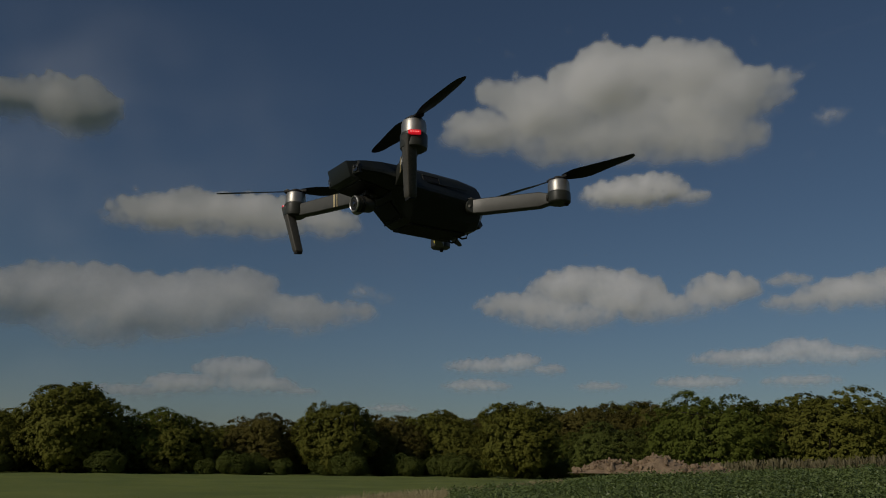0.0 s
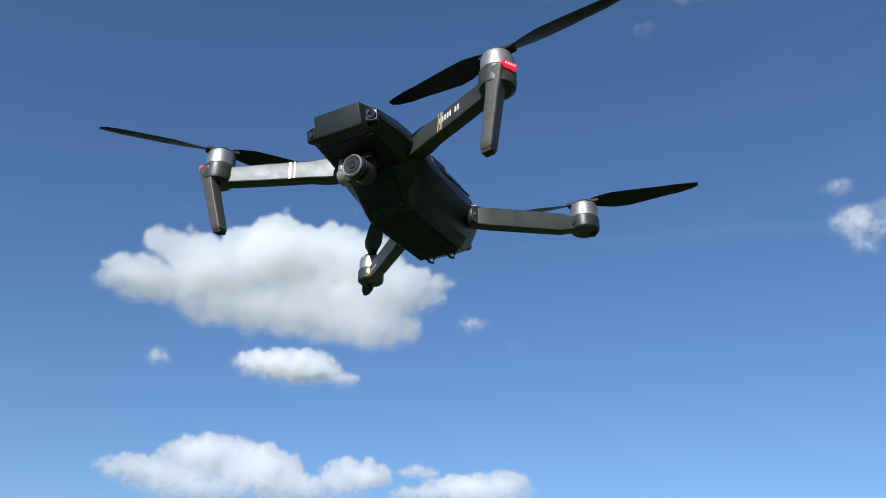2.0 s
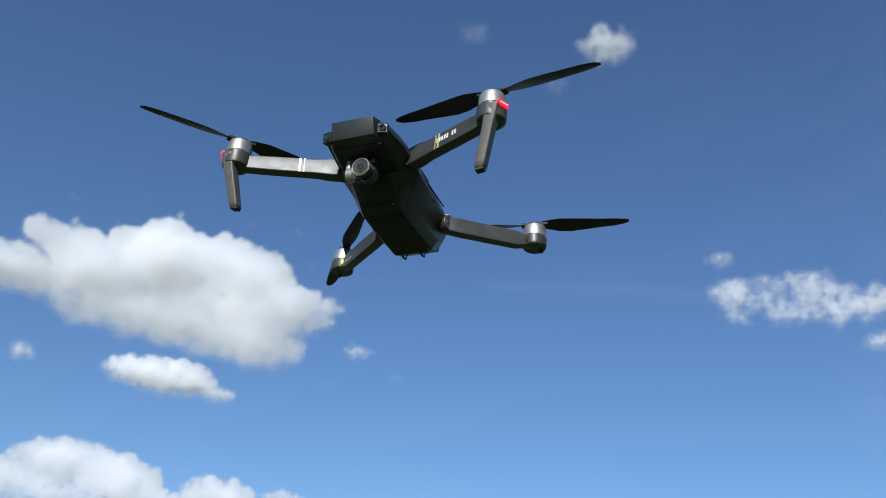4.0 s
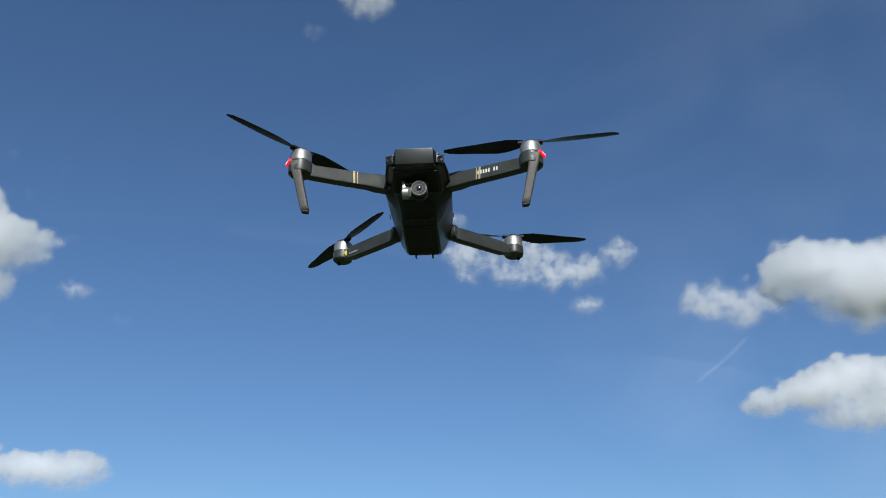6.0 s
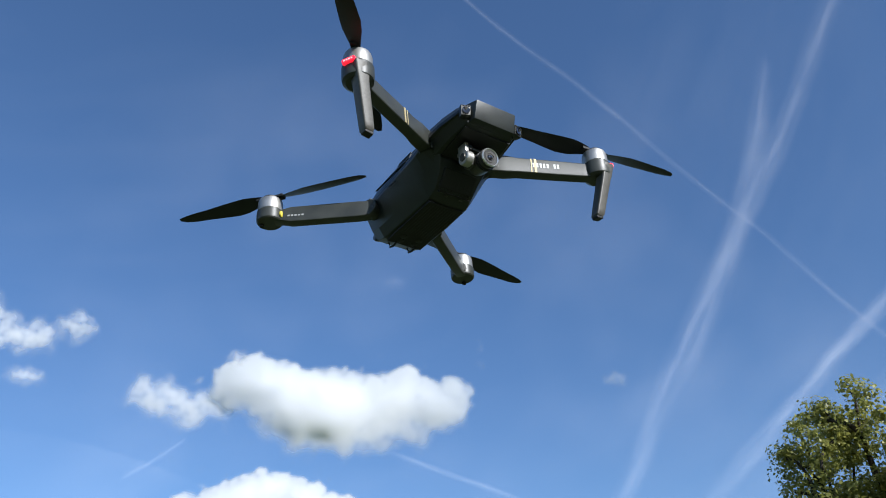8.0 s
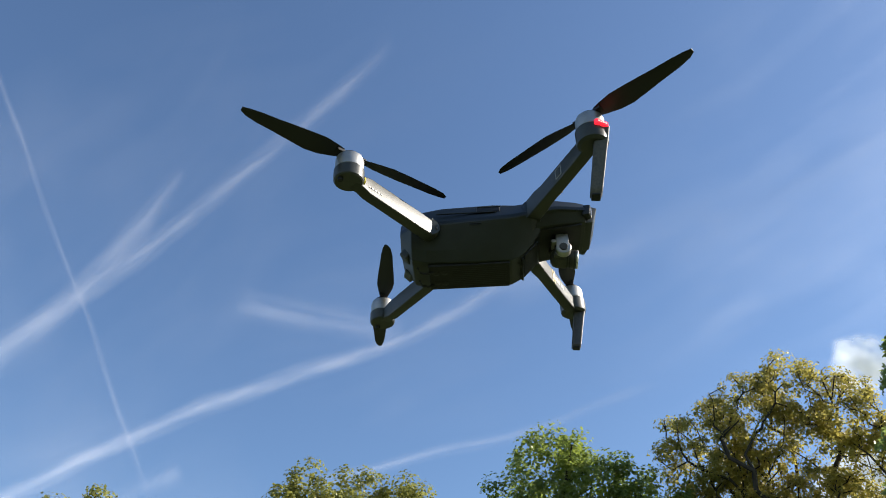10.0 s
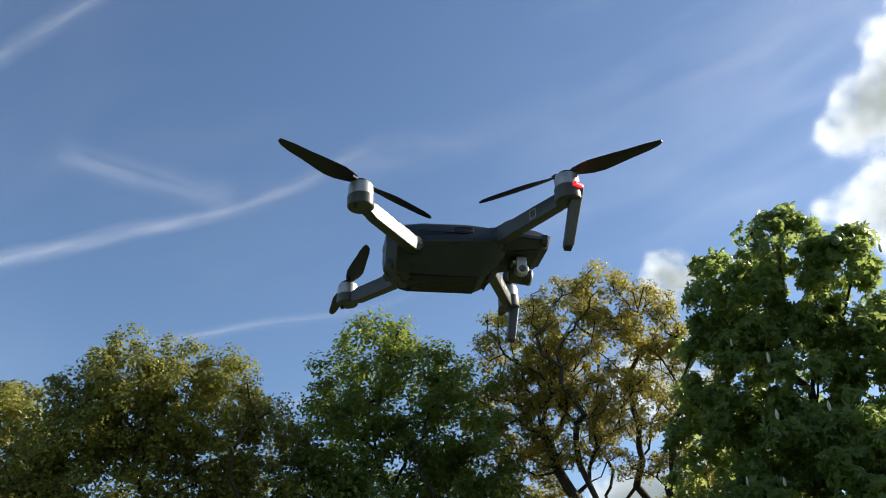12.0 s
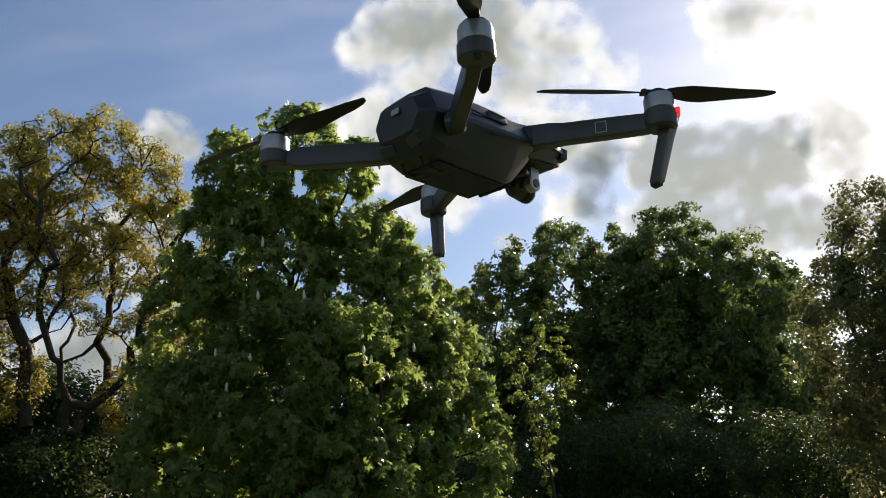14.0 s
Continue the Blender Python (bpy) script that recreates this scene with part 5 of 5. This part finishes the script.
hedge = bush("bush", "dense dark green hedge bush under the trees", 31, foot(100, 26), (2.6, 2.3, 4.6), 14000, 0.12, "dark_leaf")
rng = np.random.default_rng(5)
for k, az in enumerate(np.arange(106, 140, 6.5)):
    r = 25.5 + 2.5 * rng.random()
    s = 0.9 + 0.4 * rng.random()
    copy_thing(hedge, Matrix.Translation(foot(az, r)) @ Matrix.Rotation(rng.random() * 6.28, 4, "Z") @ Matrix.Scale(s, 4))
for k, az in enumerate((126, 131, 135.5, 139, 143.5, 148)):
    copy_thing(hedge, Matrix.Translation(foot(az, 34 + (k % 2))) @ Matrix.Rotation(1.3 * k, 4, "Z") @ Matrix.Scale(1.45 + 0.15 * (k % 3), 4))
# bushes added behind the crowns as dark fill for sky gaps
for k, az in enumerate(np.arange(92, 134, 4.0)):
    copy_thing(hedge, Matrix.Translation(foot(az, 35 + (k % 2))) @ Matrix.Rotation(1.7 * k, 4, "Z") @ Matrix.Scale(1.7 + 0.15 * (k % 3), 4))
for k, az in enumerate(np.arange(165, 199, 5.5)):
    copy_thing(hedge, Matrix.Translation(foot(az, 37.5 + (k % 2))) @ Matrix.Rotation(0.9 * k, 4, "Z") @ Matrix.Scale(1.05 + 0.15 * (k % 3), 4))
tree("sapling", "slender pale green sapling in front of shaded trees", 41, foot(170.4, 27), spot(170.4, 5, 27),
     seen_lobes(27, [(168.8, 10.2, 0.65, 3.0), (170.5, 10.8, 0.6, 3.4), (172.2, 10.2, 0.6, 3.0), (170.4, 7, 0.9, 2.2), (170.3, 4, 0.6, 2.0)]), 150, 0.14, 3800, 0.12,
     "maple_leaf", 0.05, group=NEAR, hollow=0.4, limbs=60, up=0.7)

# far wood
FAR = "distant wood beyond the meadow"


def far_tree(seed, label, h, w, mat, heads=16):
    """A broad domed crown on a short trunk: a core with rounded heads all over it and a skirt that comes down low."""
    rng = np.random.default_rng(seed)
    lobes = [(np.array((0, 0, h * 0.44)), (w * 0.42, w * 0.42, h * 0.45))]
    for i in range(heads):
        a, f = i * 2.4 + rng.random(), (i + 0.5) / heads
        rise = math.asin(-0.75 + 1.7 * f)
        q = w * (0.13 + 0.07 * rng.random())
        lobes.append((np.array((w * 0.35 * math.cos(rise) * math.cos(a), w * 0.35 * math.cos(rise) * math.sin(a), h * (0.46 + 0.38 * math.sin(rise)))), (q, q, q * 0.8)))
    return tree("broadleaf_tree", label, seed + 100, (0, 0, 0), (0, 0, h * 0.22), lobes, 2400, 0.046 * h, 54000, 0.0295 * h, mat, 0.022 * h, hollow=0.9, limbs=40, group=FAR, up=0.2, wild=0.2, heart=(0, 0, h * 0.3))


kinds = [far_tree(1, "distant broad oak tree with olive-green crown", 10, 15, "far_a"), far_tree(2, "distant tree with brownish spring leaves", 10, 14, "far_b"),
         far_tree(3, "distant rounded tree with fresh green leaves", 10, 17, "far_c"), far_tree(4, "distant tall tree with uneven olive crown", 12, 13, "far_a", 20),
         far_tree(6, "distant bushy dark green tree at the wood's edge", 7, 12, "far_d", 12)]

REACH = [float(np.percentile([v.co.z for v in next(c for c in k.children if c.name.startswith('crown')).data.vertices], 99.6)) for k in kinds]


def stand(ob, az, r, top_el, turn, used=[]):
    """Puts a far tree at an azimuth and distance, as tall as the elevation of its top says."""
    h = REACH[kinds.index(ob)]
    p = EYE + way_to(az, 0) * r
    z = float(ground_height(p[0], p[1])) - 0.1
    s = (1.62 + r * math.tan(radians(top_el)) - z) / h
    m = Matrix.Translation((p[0], p[1], z)) @ Matrix.Rotation(radians(turn), 4, "Z")
    if ob in used:
        ob = copy_thing(ob, m)
    else:
        used.append(ob)
        ob.matrix_world = m
    ob.scale = (s, s, s)


# the single crowns that stand out
for i, (k, az, r, el) in enumerate(((3, -49.9, 135, 4.6), (0, -53.5, 140, 3.0), (2, -45.5, 140, 3.4), (0, -43.5, 138, 2.9), (1, -38.2, 145, 3.2), (3, -33.3, 140, 3.95),
                                    (1, -29.8, 150, 3.2), (0, -26.3, 155, 3.4), (3, -21.2, 130, 4.15), (1, -17.5, 160, 3.8), (2, -8.4, 105, 4.75), (4, -15.0, 110, 2.9),
                                    (0, -1.8, 108, 4.85), (1, 3.6, 125, 4.0), (2, 8.5, 130, 4.3), (3, -57.5, 140, 3.6), (0, 13, 135, 3.8))):
    stand(kinds[k], az, r, el, 47 * i)
rng = np.random.default_rng(8)
for i, az in enumerate(np.arange(-60, 17, 2.2)):
    back = float(np.interp(az, (-60, -47.5, -41, -36, -31, -24, -17, -14, -4.5, 16), (2.8, 2.6, 2.1, 2.5, 3.0, 3.6, 3.75, 4.2, 3.8, 3.6)))
    stand(kinds[(1, 3, 1, 0)[i % 4]], az + rng.normal() * 0.5, 190 + 25 * rng.random(), back + 0.12 * rng.normal(), 61 * i)
for i, az in enumerate(np.arange(-61, 16, 2.0)):
    stand(kinds[(i * 2) % 4], az + rng.normal() * 0.4, 150 + 14 * rng.random(), 2.0 + 0.35 * rng.normal(), 29 * i)
for i, az in enumerate(np.arange(-59, 15, 1.3)):
    stand(kinds[4], az + rng.normal() * 0.4, 130 + 20 * rng.random(), 0.35 + 0.6 * rng.random(), 83 * i)


def blades(name, label, category, seed, spots, height, width, mat):
    """Upright thin blades or leafy sprigs at spots, as one sheet of stuff."""
    rng = np.random.default_rng(seed)
    x, y = spots
    z = ground_height(x, y)
    n = len(x)
    h, a = height * (0.5 + rng.random(n)), rng.random(n) * 6.28
    lean = rng.normal(size=(n, 2)) * 0.28 * h[:, None]
    sx, sy = np.cos(a) * width, np.sin(a) * width
    o = np.stack((x, y, z - 0.05), 1)
    v = np.stack((o - np.stack((sx, sy, 0 * x), 1), o + np.stack((sx, sy, 0 * x), 1),
                  o + np.stack((sx * 0.5 + lean[:, 0], sy * 0.5 + lean[:, 1], h), 1), o + np.stack((lean[:, 0] - sx * 0.5, lean[:, 1] - sy * 0.5, h), 1)), 1)
    ob = new(name, quad_mesh(name, v.reshape(-1, 3), np.arange(4 * n).reshape(-1, 4), MAT[mat]))
    return tagged(ob, label, category, kind="stuff")


def sector(seed, n, a0, a1, r0, r1, keep=None):
    rng = np.random.default_rng(seed)
    az, r = a0 + (a1 - a0) * rng.random(n), r0 + (r1 - r0) * rng.random(n)
    if keep is not None:
        k = keep(az, r, rng)
        az, r = az[k], r[k]
    p = EYE[None, :2] + np.stack((np.sin(np.radians(az)), np.cos(np.radians(az))), 1) * r[:, None]
    return p[:, 0], p[:, 1]


blades("dry_grass", "strip of tall pale straw-coloured dry grass", "dry grass", 51,
       sector(52, 42000, -37, -18, 34, 62, lambda a, r, g: (r < 36 + 20 * smooth_step(-36, -24, a) + 3 * g.normal(size=len(a))) & (r > 34 + 14 * smooth_step(-30, -20, a))), 0.2, 0.018, "straw")
blades("meadow_grass", "short green grass tufts on the meadow", "grass", 53, sector(54, 16000, -62, -14, 34, 120), 0.05, 0.02, "grass")
blades("sedge", "patch of tall brown dead sedge behind the bank", "dry grass", 55, sector(56, 5000, -9, 9, 62, 80), 0.6, 0.07, "reed")


def nettles(seed, n, a0, a1, r0, r1, name, label):
    rng = np.random.default_rng(seed)
    x, y = sector(seed + 1, n, a0, a1, r0, r1)
    z = ground_height(x, y)
    c = np.stack((x, y, z + 0.25 + 0.25 * rng.random(len(x)) ** 2), 1)
    v, f = leaf_cloud(rng, c, np.full(len(c), 0.3), n * 26, 0.1, OVAL, 0.1)
    tagged(new(name, quad_mesh(name, v, f, MAT["nettle"])), label, "weeds", kind="stuff")


nettles(61, 2600, -25.5, 10, 27, 46, "nettle_bank", "dark green nettles and weeds covering the bank")


# rubble heap on the bank
def rubble_heap():
    rng = np.random.default_rng(71)
    p0 = EYE + way_to(-12.2, 0) * 56
    g = float(ground_height(p0[0], p0[1]))
    top = empty("rubble_heap")
    top.location = (p0[0], p0[1], g)
    tagged(top, "long low heap of reddish-brown rubble and broken concrete", "rubble")
    side = Vector((math.cos(radians(-12.2)), -math.sin(radians(-12.2)), 0))
    deep = Vector((math.sin(radians(-12.2)), math.cos(radians(-12.2)), 0))

    def rise(u):
        return 1.05 * max(0.0, 1 - abs(u / 5.2) ** 2.2) * (0.8 + 0.25 * math.sin(u * 1.7 + 0.6))

    verts, faces = [], []
    for i in range(41):
        for j in range(13):
            u, w = -5.4 + 10.8 * i / 40, -1.8 + 3.6 * j / 12
            z = rise(u) * max(0.0, 1 - (w / 1.8) ** 2) * (1 + 0.25 * noise.noise(Vector((u * 1.5, w * 1.5, 3))))
            verts.append(tuple(side * u + deep * w + Vector((0, 0, z - 0.06))))
    for i in range(40):
        for j in range(12):
            faces.append((i * 13 + j, (i + 1) * 13 + j, (i + 1) * 13 + j + 1, i * 13 + j + 1))
    soil = new("spoil", mesh_of("spoil", verts, faces, MAT["rubble"], True))
    soil.parent = top
    stones = []
    for k in range(5):
        bm = bmesh.new()
        bmesh.ops.create_icosphere(bm, subdivisions=1, radius=0.5)
        for v in bm.verts:
            v.co *= 0.7 + 0.6 * rng.random()
            v.co.z *= 0.7
        me = bpy.data.meshes.new("stone")
        bm.to_mesh(me)
        bm.free()
        me.materials.append(MAT["rubble"])
        stones.append(me)
    for k in range(240):
        u, w = -5 + 10 * rng.random(), -1.6 + 2.2 * rng.random()
        z = rise(u) * max(0.0, 1 - (w / 1.8) ** 2)
        ob = new("stone", stones[k % 5])
        ob.parent = top
        s = 0.12 + 0.38 * rng.random() ** 3
        ob.matrix_basis = Matrix.Translation(side * u + deep * w + Vector((0, 0, z))) @ Euler(rng.random(3) * 6.28).to_matrix().to_4x4() @ Matrix.Diagonal((s * 1.4, s, s * 0.8, 1))


rubble_heap()


# dead stalks standing near the trees
def dead_stalks(az, r, tall, seed):
    rng = np.random.default_rng(seed)
    b = foot(az, r)
    top = empty("dead_stalks")
    top.location = b
    for k in range(6):
        p, way = Vector((rng.normal() * 0.15, rng.normal() * 0.15, -0.03)), Vector((rng.normal() * 0.22, rng.normal() * 0.22, 1))
        pts = [p.copy()]
        for i in range(7):
            p = p + way * (tall / 7) * (0.75 + 0.25 * rng.random())
            way = way + Vector((rng.normal() * 0.12, rng.normal() * 0.12, 0))
            pts.append(p.copy())
        part("stalk", slim(pts, 0.008), MAT["stalk"], top)
        for q in pts[3:7:2]:
            e = q + Vector((rng.normal() * 0.35, rng.normal() * 0.35, 0.35))
            part("twig", slim([q, q.lerp(e, 0.5) + Vector((0, 0, 0.03)), e], 0.005), MAT["stalk"], top)
    tagged(top, "bare dry brown weed stalks in front of the trees", "dead stalks")


dead_stalks(117.3, 11, 4.0, 81)
dead_stalks(101.5, 11, 3.0, 82)
